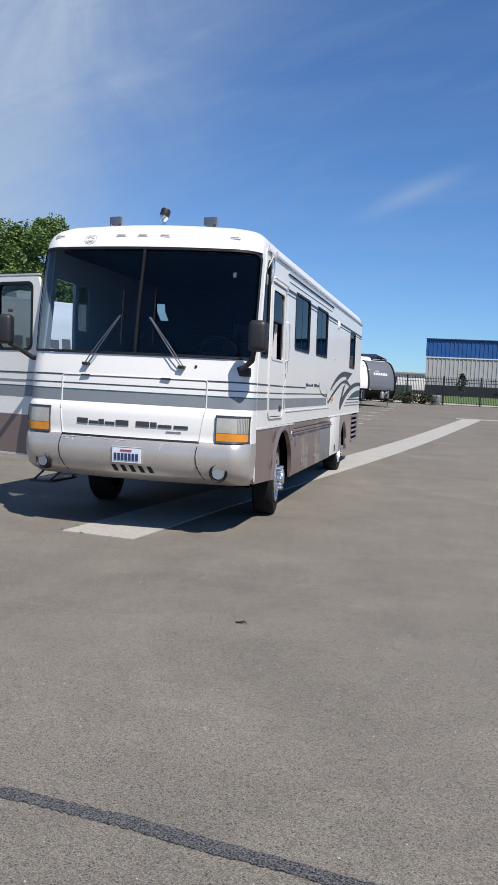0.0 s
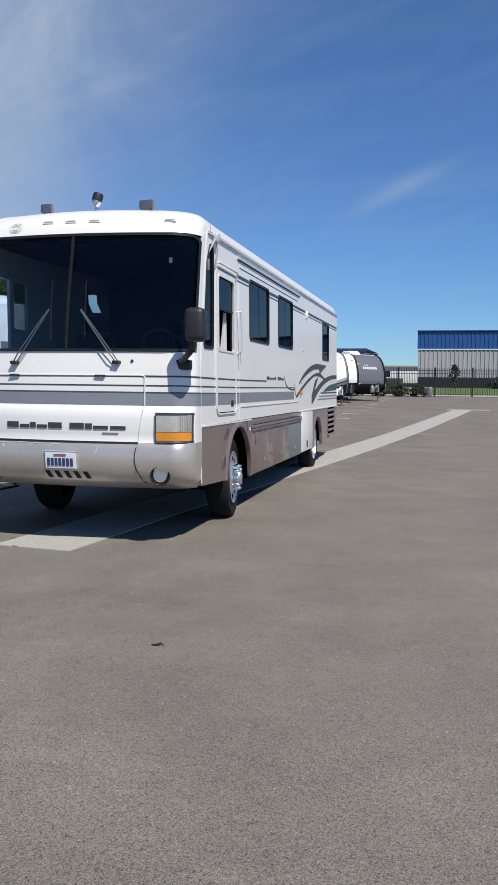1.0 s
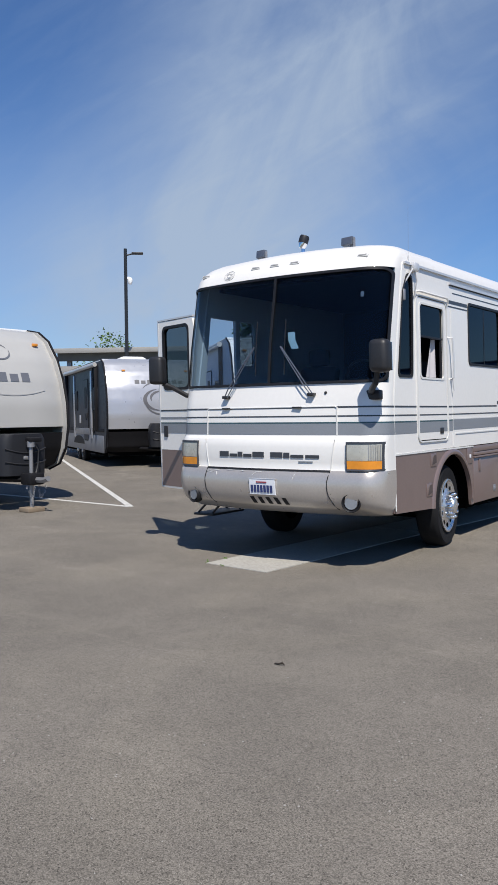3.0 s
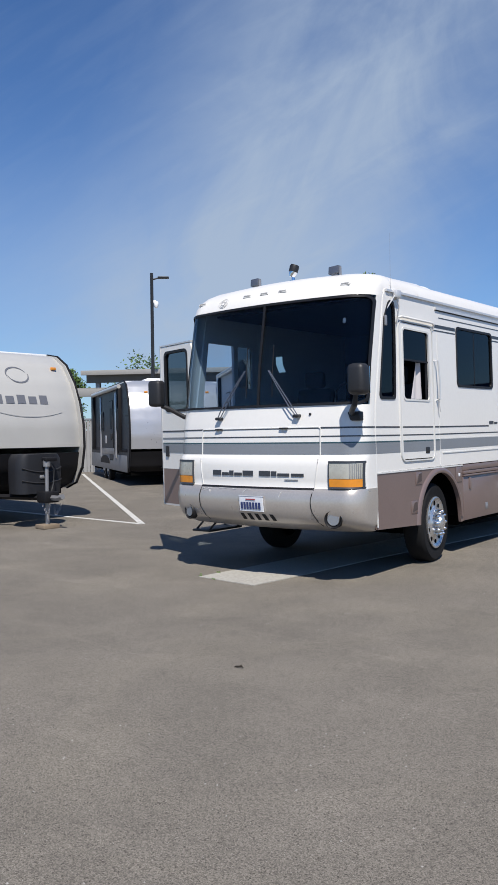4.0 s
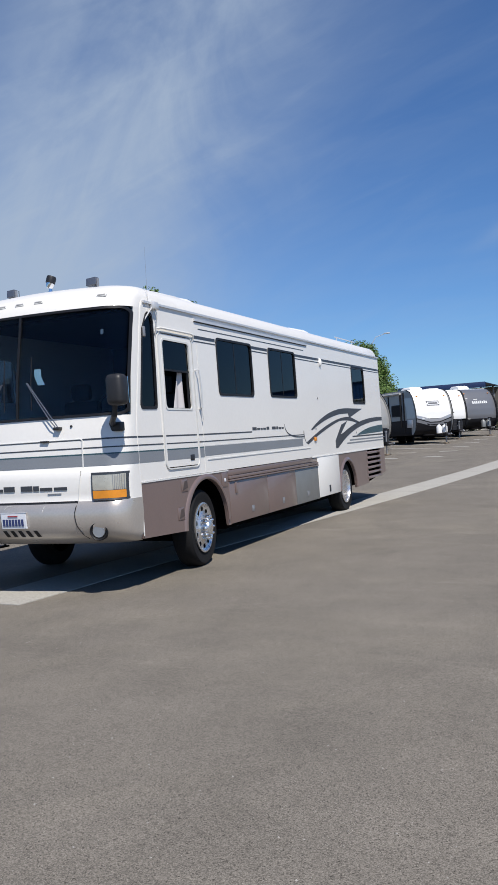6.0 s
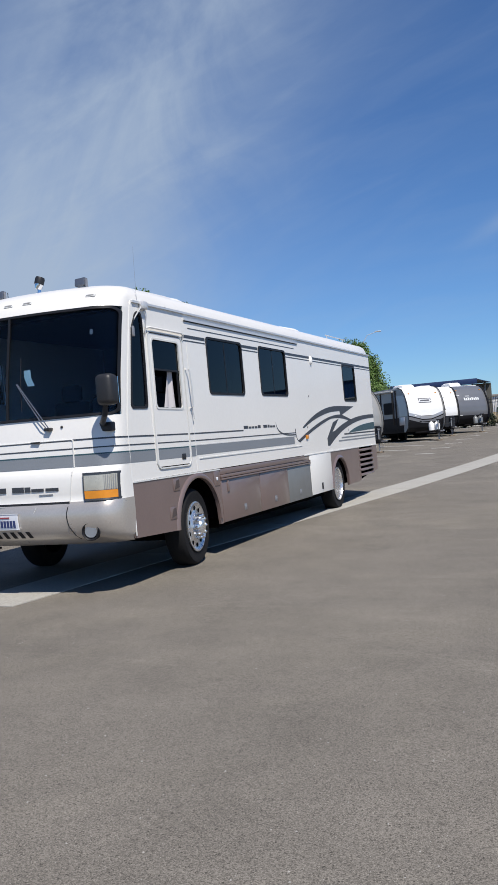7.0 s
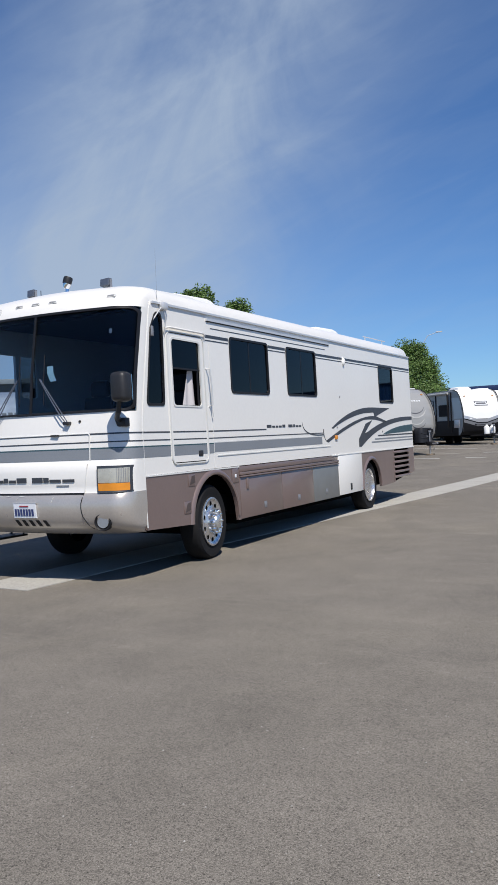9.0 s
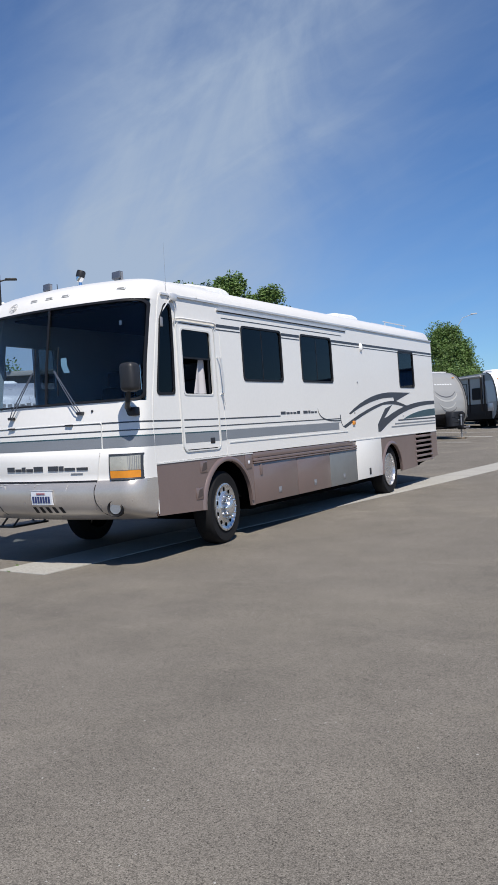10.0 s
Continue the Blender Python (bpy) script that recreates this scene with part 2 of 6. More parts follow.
def asphalt():
    m = material("weathered_asphalt", (0.165, 0.149, 0.127), 0.88, vary=0.16, scale=0.35, fine=0.0, spec=0.15)
    nt = m.node_tree
    p = nt.nodes["Principled BSDF"]
    base = p.inputs["Base Color"].links[0].from_socket
    co = nt.nodes.new("ShaderNodeTexCoord").outputs["Object"]

    def tex(kind, s, **kw):
        n = nt.nodes.new(kind)
        n.inputs["Scale"].default_value = s
        if kind == "ShaderNodeTexNoise":
            n.inputs["Detail"].default_value = kw.get("detail", 6)
            n.inputs["Roughness"].default_value = kw.get("rough", 0.6)
        nt.links.new(co, n.inputs["Vector"])
        return n

    def ranged(v, a, b, c, d):
        r = nt.nodes.new("ShaderNodeMapRange")
        for k, x in zip(("From Min", "From Max", "To Min", "To Max"), (a, b, c, d)):
            r.inputs[k].default_value = x
        nt.links.new(v, r.inputs["Value"])
        return r.outputs[0]

    def scaled(c, v):
        x = nt.nodes.new("ShaderNodeVectorMath")
        x.operation = "SCALE"
        nt.links.new(c, x.inputs[0]), nt.links.new(v, x.inputs["Scale"])
        return x.outputs[0]

    # brown dust drifted over the surface in soft patches
    dust = nt.nodes.new("ShaderNodeMix")
    dust.data_type = "RGBA"
    drift = tex("ShaderNodeTexNoise", 0.33, detail=9, rough=0.68)
    drift.inputs["Distortion"].default_value = 1.6
    nt.links.new(ranged(drift.outputs["Fac"], 0.46, 0.74, 0.0, 0.45), dust.inputs["Factor"])
    nt.links.new(base, dust.inputs["A"])
    dust.inputs["B"].default_value = (0.25, 0.224, 0.178, 1)
    base = dust.outputs["Result"]
    scuff = nt.nodes.new("ShaderNodeMix")
    scuff.data_type = "RGBA"
    lay = nt.nodes.new("ShaderNodeMapping")
    lay.inputs["Rotation"].default_value = (0, 0, radians(-24))
    lay.inputs["Scale"].default_value = (0.35, 2.4, 1)
    nt.links.new(co, lay.inputs[0])
    trace = tex("ShaderNodeTexNoise", 1.0, detail=7, rough=0.62)
    trace.inputs["Distortion"].default_value = 0.8
    nt.links.new(lay.outputs[0], trace.inputs["Vector"])
    nt.links.new(ranged(trace.outputs["Fac"], 0.60, 0.76, 0.0, 0.5), scuff.inputs["Factor"])
    nt.links.new(base, scuff.inputs["A"])
    scuff.inputs["B"].default_value = (0.265, 0.24, 0.20, 1)
    base = scuff.outputs["Result"]
    # dusty drift, pale scuffs, aggregate grain, dark pits, single pale stones
    c = scaled(base, ranged(tex("ShaderNodeTexNoise", 0.8, rough=0.72).outputs["Fac"], 0.3, 0.75, 0.84, 1.2))
    stones = nt.nodes.new("ShaderNodeSeparateColor")
    nt.links.new(tex("ShaderNodeTexVoronoi", 200).outputs["Color"], stones.inputs[0])
    c = scaled(c, ranged(stones.outputs[0], 0.0, 1.0, 0.64, 1.37))
    pits = nt.nodes.new("ShaderNodeSeparateColor")
    nt.links.new(tex("ShaderNodeTexVoronoi", 170).outputs["Color"], pits.inputs[0])
    c = scaled(c, ranged(pits.outputs[1], 0.0, 0.13, 0.42, 1.03))
    c = scaled(c, ranged(tex("ShaderNodeTexNoise", 150, detail=5, rough=0.8).outputs["Fac"], 0.3, 0.7, 0.76, 1.26))
    c = scaled(c, ranged(tex("ShaderNodeTexNoise", 210, detail=2).outputs["Fac"], 0.3, 0.7, 0.7, 1.3))
    vo = tex("ShaderNodeTexVoronoi", 46)
    dot = ranged(vo.outputs["Distance"], 0.05, 0.10, 1.0, 0.0)
    sep = nt.nodes.new("ShaderNodeSeparateColor")
    nt.links.new(vo.outputs["Color"], sep.inputs[0])
    pick = ranged(sep.outputs[0], 0.70, 0.72, 0.0, 1.0)
    mul = nt.nodes.new("ShaderNodeMath")
    mul.operation = "MULTIPLY"
    nt.links.new(dot, mul.inputs[0]), nt.links.new(pick, mul.inputs[1])
    mx = nt.nodes.new("ShaderNodeMix")
    mx.data_type = "RGBA"
    nt.links.new(mul.outputs[0], mx.inputs["Factor"]), nt.links.new(c, mx.inputs["A"])
    mx.inputs["B"].default_value = (0.42, 0.40, 0.37, 1)
    nt.links.new(mx.outputs["Result"], p.inputs["Base Color"])
    b = nt.nodes.new("ShaderNodeBump")
    b.inputs["Strength"].default_value, b.inputs["Distance"].default_value = 0.4, 0.004
    nt.links.new(tex("ShaderNodeTexNoise", 190, detail=4, rough=0.7).outputs["Fac"], b.inputs["Height"])
    nt.links.new(b.outputs[0], p.inputs["Normal"])
    return m


M["asphalt"] = asphalt()


# ---- mesh helpers ----
def mesh_of(name, bm, mat, smooth=None):
    bmesh.ops.recalc_face_normals(bm, faces=bm.faces[:])
    me = bpy.data.meshes.new(name)
    bm.to_mesh(me)
    bm.free()
    for k in (mat if isinstance(mat, (list, tuple)) else [mat]):
        me.materials.append(M[k] if isinstance(k, str) else k)
    if smooth:
        me.shade_smooth()
        me.set_sharp_from_angle(angle=radians(smooth))
    return me


def thing(name, at, label, category, group="", turn=0.0):
    e = new(name)
    e.matrix_world = pose(*at, 0, 0, turn)
    e.empty_display_size = 0.2
    return tagged(e, label, category, group)


def part(name, bm, mat, parent, label="", smooth=40, shift=(0, 0, 0)):
    if shift != (0, 0, 0):
        bmesh.ops.translate(bm, verts=bm.verts[:], vec=shift)
    ob = new(name, mesh_of(name, bm, mat, smooth))
    ob.parent = parent
    if label:
        ob["label"] = label
    return ob


def solo(name, bm, mat, label, category, kind="", group="", smooth=40):
    return tagged(new(name, mesh_of(name, bm, mat, smooth)), label, category, group, kind)


def box(bm, lo, hi, bevel=0.0, m=None, seg=2):
    g = bmesh.ops.create_cube(bm, size=1)
    vs = g["verts"]
    bmesh.ops.scale(bm, vec=[b - a for a, b in zip(lo, hi)], verts=vs)
    bmesh.ops.translate(bm, vec=[(a + b) / 2 for a, b in zip(lo, hi)], verts=vs)
    if bevel:
        es = list({e for v in vs for e in v.link_edges})
        r = bmesh.ops.bevel(bm, geom=es, offset=bevel, segments=seg, affect="EDGES", profile=0.5)
        vs = list({v for f in r["faces"] for v in f.verts} | {v for v in vs if v.is_valid})
    if m is not None:
        bmesh.ops.transform(bm, matrix=m, verts=vs)
    return vs


def loft(bm, rows, close=False, cap=False):
    vr = [[bm.verts.new(p) for p in row] for row in rows]
    n = len(rows[0])
    for a, b in zip(vr, vr[1:]):
        for k in range(n if close else n - 1):
            q = (a[k], a[(k + 1) % n], b[(k + 1) % n], b[k])
            if len(set(q)) == 4:
                bm.faces.new(q)
    if cap:
        bm.faces.new(vr[0])
        bm.faces.new(vr[-1])
    return vr


def cyl(bm, p0, p1, r0, r1=None, seg=12, cap=True):
    p0, p1 = Vector(p0), Vector(p1)
    r1 = r0 if r1 is None else r1
    q = (p1 - p0).to_track_quat("Z", "Y")
    ring = [Vector((math.cos(2 * math.pi * k / seg), math.sin(2 * math.pi * k / seg), 0)) for k in range(seg)]
    loft(bm, [[p0 + q @ (v * r0) for v in ring], [p1 + q @ (v * r1) for v in ring]], close=True, cap=cap)


def tube(bm, pts, r, seg=8):
    pts = [Vector(p) for p in pts]
    rows = []
    for k, p in enumerate(pts):
        d = (pts[min(k + 1, len(pts) - 1)] - pts[max(k - 1, 0)]).normalized()
        up = Vector((0, 0, 1)) if abs(d.z) < 0.9 else Vector((0, 1, 0))
        a = d.cross(up).normalized()
        b = a.cross(d)
        rr = r[k] if isinstance(r, (list, tuple)) else r
        rows.append([p + rr * (math.cos(2 * math.pi * i / seg) * a + math.sin(2 * math.pi * i / seg) * b) for i in range(seg)])
    loft(bm, rows, close=True, cap=True)


def lathe(bm, profile, centre, axis="x", seg=28, cap=True):
    """profile: (along, radius) pairs round an axis through centre."""
    rows = []
    for a, r in profile:
        ring = []
        for k in range(seg):
            c, s = r * math.cos(2 * math.pi * k / seg), r * math.sin(2 * math.pi * k / seg)
            v = {"x": (a, c, s), "y": (c, a, s), "z": (c, s, a)}[axis]
            ring.append(Vector(centre) + Vector(v))
        rows.append(ring)
    loft(bm, rows, close=True, cap=cap)


def place2(axis, at, a, b):
    return {"x": (at, a, b), "y": (a, at, b), "z": (a, b, at)}[axis]


def panel(bm, outline, axis, at, thick, holes=()):
    """A flat plate of that outline (pairs in the plane), with holes, from at to at + thick along axis."""
    edges = []
    for loop in (outline, *holes):
        vs = [bm.verts.new(place2(axis, at, *p)) for p in loop]
        edges += [bm.edges.new((vs[k], vs[(k + 1) % len(vs)])) for k in range(len(vs))]
    r = bmesh.ops.triangle_fill(bm, edges=edges, use_beauty=True, use_dissolve=False)
    fs = [f for f in r["geom"] if isinstance(f, bmesh.types.BMFace)]
    x = bmesh.ops.extrude_face_region(bm, geom=fs)
    bmesh.ops.translate(bm, verts=[v for v in x["geom"] if isinstance(v, bmesh.types.BMVert)], vec=place2(axis, thick, 0, 0))


def rounded(a0, b0, a1, b1, r=0.05, n=4):
    pts = []
    for (ca, cb, s) in ((a1 - r, b1 - r, 0), (a0 + r, b1 - r, 90), (a0 + r, b0 + r, 180), (a1 - r, b0 + r, 270)):
        for k in range(n + 1):
            t = radians(s + 90 * k / n)
            pts.append((ca + r * math.cos(t), cb + r * math.sin(t)))
    return pts


def grown(loop, d):
    ca, cb = sum(p[0] for p in loop) / len(loop), sum(p[1] for p in loop) / len(loop)
    wa, wb = max(abs(p[0] - ca) for p in loop), max(abs(p[1] - cb) for p in loop)
    return [(ca + (p[0] - ca) * (wa + d) / wa, cb + (p[1] - cb) * (wb + d) / wb) for p in loop]


def lerp_table(table, z):
    if z <= table[0][0]:
        return table[0][1]
    for (a, p), (b, q) in zip(table, table[1:]):
        if z <= b:
            return p + (q - p) * (z - a) / (b - a)
    return table[-1][1]


# ---- ground ----
def ground_z(y):
    """The lot lies level near the camera and climbs gently towards the far fence."""
    if y < 7:
        return 0.0
    if y < 10:
        f = (y - 7) / 3
        return 0.042 * f * f * (3 - 2 * f)
    if y < 18:
        return 0.042 + 0.009 * (y - 10)
    if y < 30:
        return 0.114 + 0.012 * (y - 18) + 0.000625 * (y - 18) ** 2
    if y < 140:
        return 0.348 + 0.028 * (y - 30)
    return 3.428


ys = [-300, -60, -20, 0, 3] + [6 + 0.5 * k for k in range(0, 50)] + [31 + 3 * k for k in range(0, 37)] + [145, 200, 400, 900, 2500]
xs = [-2500, -800, -300, -120, -60, -30, -15, -8, -4, 0, 4, 8, 15, 30, 60, 120, 300, 800, 2500]
bm = bmesh.new()
loft(bm, [[(x, y, ground_z(y)) for x in xs] for y in ys])
solo("ground", bm, "asphalt", "weathered grey-brown asphalt parking lot", "ground", "structure")


def on_ground(name, outline, mat, label, category, rise=0.006, kind="structure"):
    """A thin sheet on the ground; outline is two edges, each a list of (x, y)."""
    left, right = outline
    bm = bmesh.new()
    vr = loft(bm, [[(x, y, ground_z(y) + rise) for x, y in (a, b)] for a, b in zip(left, right)])
    x = bmesh.ops.extrude_face_region(bm, geom=bm.faces[:])
    bmesh.ops.translate(bm, verts=[v for v in x["geom"] if isinstance(v, bmesh.types.BMVert)], vec=(0, 0, -rise - 0.02))
    return solo(name, bm, mat, label, category, kind)


def gutter_x(y, side):
    return -3.53 + 0.131 * (y - 7.2) + (0.78 + 0.004 * (y - 7.2) if side else 0.0)


seam_y = [7.2 + 2.9 * k for k in range(13)]
gut = thing("concrete_gutter", (-3.1, 7.2, 0), "pale concrete valley gutter strip let into the asphalt", "gutter")
gut["kind"] = "structure"
for a, b in zip(seam_y, seam_y[1:]):
    bm = bmesh.new()
    rows = [a + 0.012 + (b - a - 0.024) * k / 4 for k in range(5)]
    skew = lambda y, s: y + (-0.05 if s else 0.02)
    loft(bm, [[(gutter_x(y, s), skew(y, s), ground_z(y) + 0.007) for s in (0, 1)] for y in rows])
    x = bmesh.ops.extrude_face_region(bm, geom=bm.faces[:])
    bmesh.ops.translate(bm, verts=[v for v in x["geom"] if isinstance(v, bmesh.types.BMVert)], vec=(0, 0, -0.05))
    part("slab", bm, "concrete", gut, shift=(3.1, -7.2, 0))
on_ground("gutter_cross_slab", ([(0.75, 42.05), (2.85, 42.3)], [(0.75, 42.75), (2.85, 43.0)]), "concrete", "pale concrete cross slab at the gutter's end", "slab")

tl, tr = [], []
for k in range(528):
    x = -4.2 + 0.0125 * k
    y = 2.515 - 0.06 * (x + 1.39) - 0.035 * max(0, x + 1.39) ** 2 + 0.008 * math.sin(x * 4.1) + 0.003 * math.sin(x * 13)
    w = 0.036 + 0.003 * math.sin(x * 7)
    tl.append((x, y + w + random.uniform(-0.006, 0.005))), tr.append((x, y - w + random.uniform(-0.005, 0.006)))
on_ground("crack_seal", (tl, tr), "tar", "dark tar crack sealant line across the asphalt", "crack sealant", 0.005)


def line_mark(p, q, w=0.10):
    p, q = Vector(p), Vector(q)
    n = Vector((-(q - p).y, (q - p).x)).normalized() * w / 2
    pts = [p + (q - p) * k / 8 for k in range(9)]
    return on_ground("parking_line", ([tuple(v + n) for v in pts], [tuple(v - n) for v in pts]), "paint", "worn white painted parking line on asphalt", "parking line", 0.005)


line_mark((-7.5, 10.28), (-21.2, 20.6))
line_mark((-7.5, 10.28), (-16.5, 10.9), 0.08)

# ---- the motorhome ----
CX, HW = -2.985, 1.20
XR, XL = CX + HW, CX - HW
RV = (CX, 12.8, 0.0)
TO_RV = (-CX, -12.8, 0.0)
motorhome = thing("motorhome", RV, "white and taupe motorhome with grey swooshes parked on asphalt", "motorhome")


def rise(bm):
    """The coach leans a little and rises slightly towards its rear with the ground it stands on."""
    for v in bm.verts:
        v.co.x -= 0.02 * (v.co.z - 1.2)
        if v.co.y > 9:
            v.co.z += (v.co.y - 9) / 9 * (0.03 + 0.045 * (v.co.z - 0.4))
    return bm


def rpart(name, bm, mat, parent=None, label="", smooth=40):
    return part(name, rise(bm), mat, parent or motorhome, label, smooth, TO_RV)


# front face: how far forward it stands at each height
FRONT = [(0.52, 7.66), (0.56, 7.56), (0.62, 7.47), (0.72, 7.425), (0.84, 7.415), (0.93, 7.44), (0.955, 7.46), (0.97, 7.468), (1.10, 7.462), (1.24, 7.475), (1.285, 7.515), (1.40, 7.525), (1.55, 7.54), (1.79, 7.59), (2.20, 7.622), (2.87, 7.725), (2.95, 7.755), (3.02, 7.81), (3.08, 7.885), (3.13, 7.985), (3.165, 8.10), (3.19, 8.27), (3.205, 8.52)]
BEND = [(0.5, 0.10), (1.24, 0.09), (1.55, 0.07), (1.79, 0.06), (2.87, 0.08), (3.21, 0.10)]
ROUND = [(0.5, 0.20), (1.24, 0.22), (1.79, 0.25), (2.87, 0.30), (3.21, 0.30)]
WIDE = [(0.52, 1.15), (0.60, 1.195), (0.8, 1.21), (1.79, 1.20), (2.87, 1.197), (2.95, 1.192), (3.02, 1.18), (3.08, 1.15), (3.13, 1.085), (3.165, 0.97), (3.19, 0.80), (3.205, 0.55)]
# where the cap meets the side wall
EDGE = [(0.5, 7.92), (1.6, 7.92), (1.79, 7.945), (2.69, 8.125), (2.87, 8.165), (2.955, 8.20)]


def plan(z, off=0.0):
    """The cap's outline at height z, from the driver's side round the front to the other side."""
    yf, hw, BOW = lerp_table(FRONT, z), lerp_table(WIDE, z), lerp_table(BEND, z)
    r = lerp_table(ROUND, z)
    pts = []
    end = 9.0 if z > 2.97 else lerp_table(EDGE, z)
    half = [(hw + off, end), (hw + off, (end + yf + BOW + r) / 2)]
    for k in range(9):
        t = radians(90 * k / 8)
        half.append((hw - r + (r + off) * math.cos(t), yf + BOW + r - (r + off) * math.sin(t)))
    for k in range(1, 9):
        f = 1 - k / 8
        x = (hw - r) * f
        half.append((x, yf + BOW * f * f - off))
    pts = [(CX + x, y, z) for x, y in half]
    return pts + [(2 * CX - x, y, z) for x, y, z in reversed(pts[:-1])]


N_PLAN = len(plan(1.0))
A_COL = 9


def front_y(x, z, off=0.0):
    """Where the front face stands at x and z."""
    hw, yf, r, BOW = lerp_table(WIDE, z), lerp_table(FRONT, z), lerp_table(ROUND, z), lerp_table(BEND, z)
    d = abs(x - CX)
    if d <= hw - r:
        return yf + BOW * (d / (hw - r)) ** 2 - off
    t = min(0.999, (d - hw + r) / r)
    return yf + BOW + r - r * math.sqrt(1 - t * t) - off


def cap_band(zs, cols=None, off=0.0, thick=0.02):
    """A shell of the cap between the heights zs, over a span of the outline's columns."""
    bm = bmesh.new()
    a, b = cols or (0, N_PLAN - 1)
    outer = [plan(z, off)[a:b + 1] for z in zs]
    inner = [plan(z, off - thick)[a:b + 1] for z in zs]
    vo, vi = loft(bm, outer), loft(bm, inner)
    for s, t in ((0, 0), (-1, -1)):
        for k in range(len(vo[0]) - 1):
            bm.faces.new((vo[s][k], vo[s][k + 1], vi[t][k + 1], vi[t][k]))
        for k in range(len(vo) - 1):
            bm.faces.new((vo[k][s], vo[k + 1][s], vi[k + 1][t], vi[k][t]))
    return bm


def front_patch(x0, x1, z0, z1, off=0.006, nx=8, nz=2, thick=0.012, slant=0.0):
    """A thin plate that follows the front face."""
    bm = bmesh.new()
    rows = []
    for o in (off, off - thick):
        rows.append([[(x0 + (x1 - x0) * i / nx + slant * j / nz, 0, z0 + (z1 - z0) * j / nz) for i in range(nx + 1)] for j in range(nz + 1)])
        rows[-1] = [[(x, front_y(x, z, o), z) for x, _, z in row] for row in rows[-1]]
    vo, vi = loft(bm, rows[0]), loft(bm, rows[1])
    for s in (0, -1):
        for k in range(nx):
            bm.faces.new((vo[s][k], vo[s][k + 1], vi[s][k + 1], vi[s][k]))
        for k in range(nz):
            bm.faces.new((vo[k][s], vo[k + 1][s], vi[k + 1][s], vi[k][s]))
    return bm


def merged(*bms):
    out = bmesh.new()
    for b in bms:
        me = bpy.data.meshes.new("t")
        b.to_mesh(me)
        b.free()
        out.from_mesh(me)
        bpy.data.meshes.remove(me)
    return out


lower = [0.955, 0.97, 1.03, 1.10, 1.17, 1.24, 1.265, 1.285, 1.40, 1.55, 1.67, 1.775]
upper = [2.875, 2.95, 2.985, 3.02, 3.05, 3.08, 3.105, 3.13, 3.15, 3.165, 3.18, 3.19, 3.198, 3.205]
rpart("front_cap", cap_band(lower), "white")
rpart("roof_cap", cap_band(upper), "white")
screen_z = [1.775, 2.0, 2.2, 2.45, 2.7, 2.875]
G0 = 3
rpart("corner_pillar", cap_band(screen_z, (0, G0)), "white")
G1 = N_PLAN - 1 - 4
rpart("corner_pillar", cap_band(screen_z, (G1, N_PLAN - 1)), "white")
rpart("bumper", cap_band([0.52, 0.54, 0.56, 0.59, 0.62, 0.67, 0.72, 0.78, 0.84, 0.89, 0.93, 0.955], None, 0.004), "bumper", None, "champagne metallic moulded bumper")
windshield = rpart("windshield", cap_band(screen_z, (G0, G1), -0.006, 0.006), "screen", None, "large dark two-piece windshield")
windshield.visible_shadow = True

# gasket round the windshield, and its middle post
def on_front(x, z, off):
    return (x, front_y(x, z, off), z)


gx = HW - 0.02
loop = [(CX + a, b) for a, b in rounded(-gx, 1.780, gx + 0.012, 2.868, 0.055, 5)]
dense = []
for p, q in zip(loop, loop[1:] + loop[:1]):
    n = max(1, int(math.dist(p, q) / 0.1))
    dense += [(p[0] + (q[0] - p[0]) * k / n, p[1] + (q[1] - p[1]) * k / n) for k in range(n)]
inn = [(CX + (x - CX) * 0.9925, 2.324 + (z - 2.324) * 0.959) for x, z in dense]
bm = bmesh.new()
ro = [[on_front(x, z, o) for x, z in l + l[:1]] for l, o in ((dense, -0.004), (dense, 0.016), (inn, 0.016), (inn, -0.004))]
loft(bm, ro)
rpart("gasket", bm, "trim", windshield)
bm = bmesh.new()
loft(bm, [[on_front(CX + 0.015 + 0.03 * (z - 1.8) + dx, z, o) for dx, o in ((-0.014, 0), (-0.014, 0.014), (0.014, 0.014), (0.014, 0))] for z in (1.80, 2.2, 2.5, 2.86)])
rpart("centre_post", bm, "trim", windshield)
rpart("sticker", merged(front_patch(-2.765, -2.685, 2.215, 2.295, -0.014, 2, 2, 0.002, slant=-0.01), front_patch(-2.725, -2.645, 2.13, 2.215, -0.014, 2, 2, 0.002, slant=-0.04)), "paper", windshield, "pale paper sticker inside the glass")
rpart("sticker", front_patch(-2.03, -2.00, 2.59, 2.64, -0.014, 2, 2, 0.002), "steel", windshield)

# stripes across the front and down both flanks
for z0, z1, mat in ((1.545, 1.560, "charcoal"), (1.462, 1.474, "charcoal"), (1.398, 1.412, "teal"), (1.290, 1.396, "grey")):
    rpart("stripe", cap_band([z0, z1], None, 0.003, 0.004), mat)
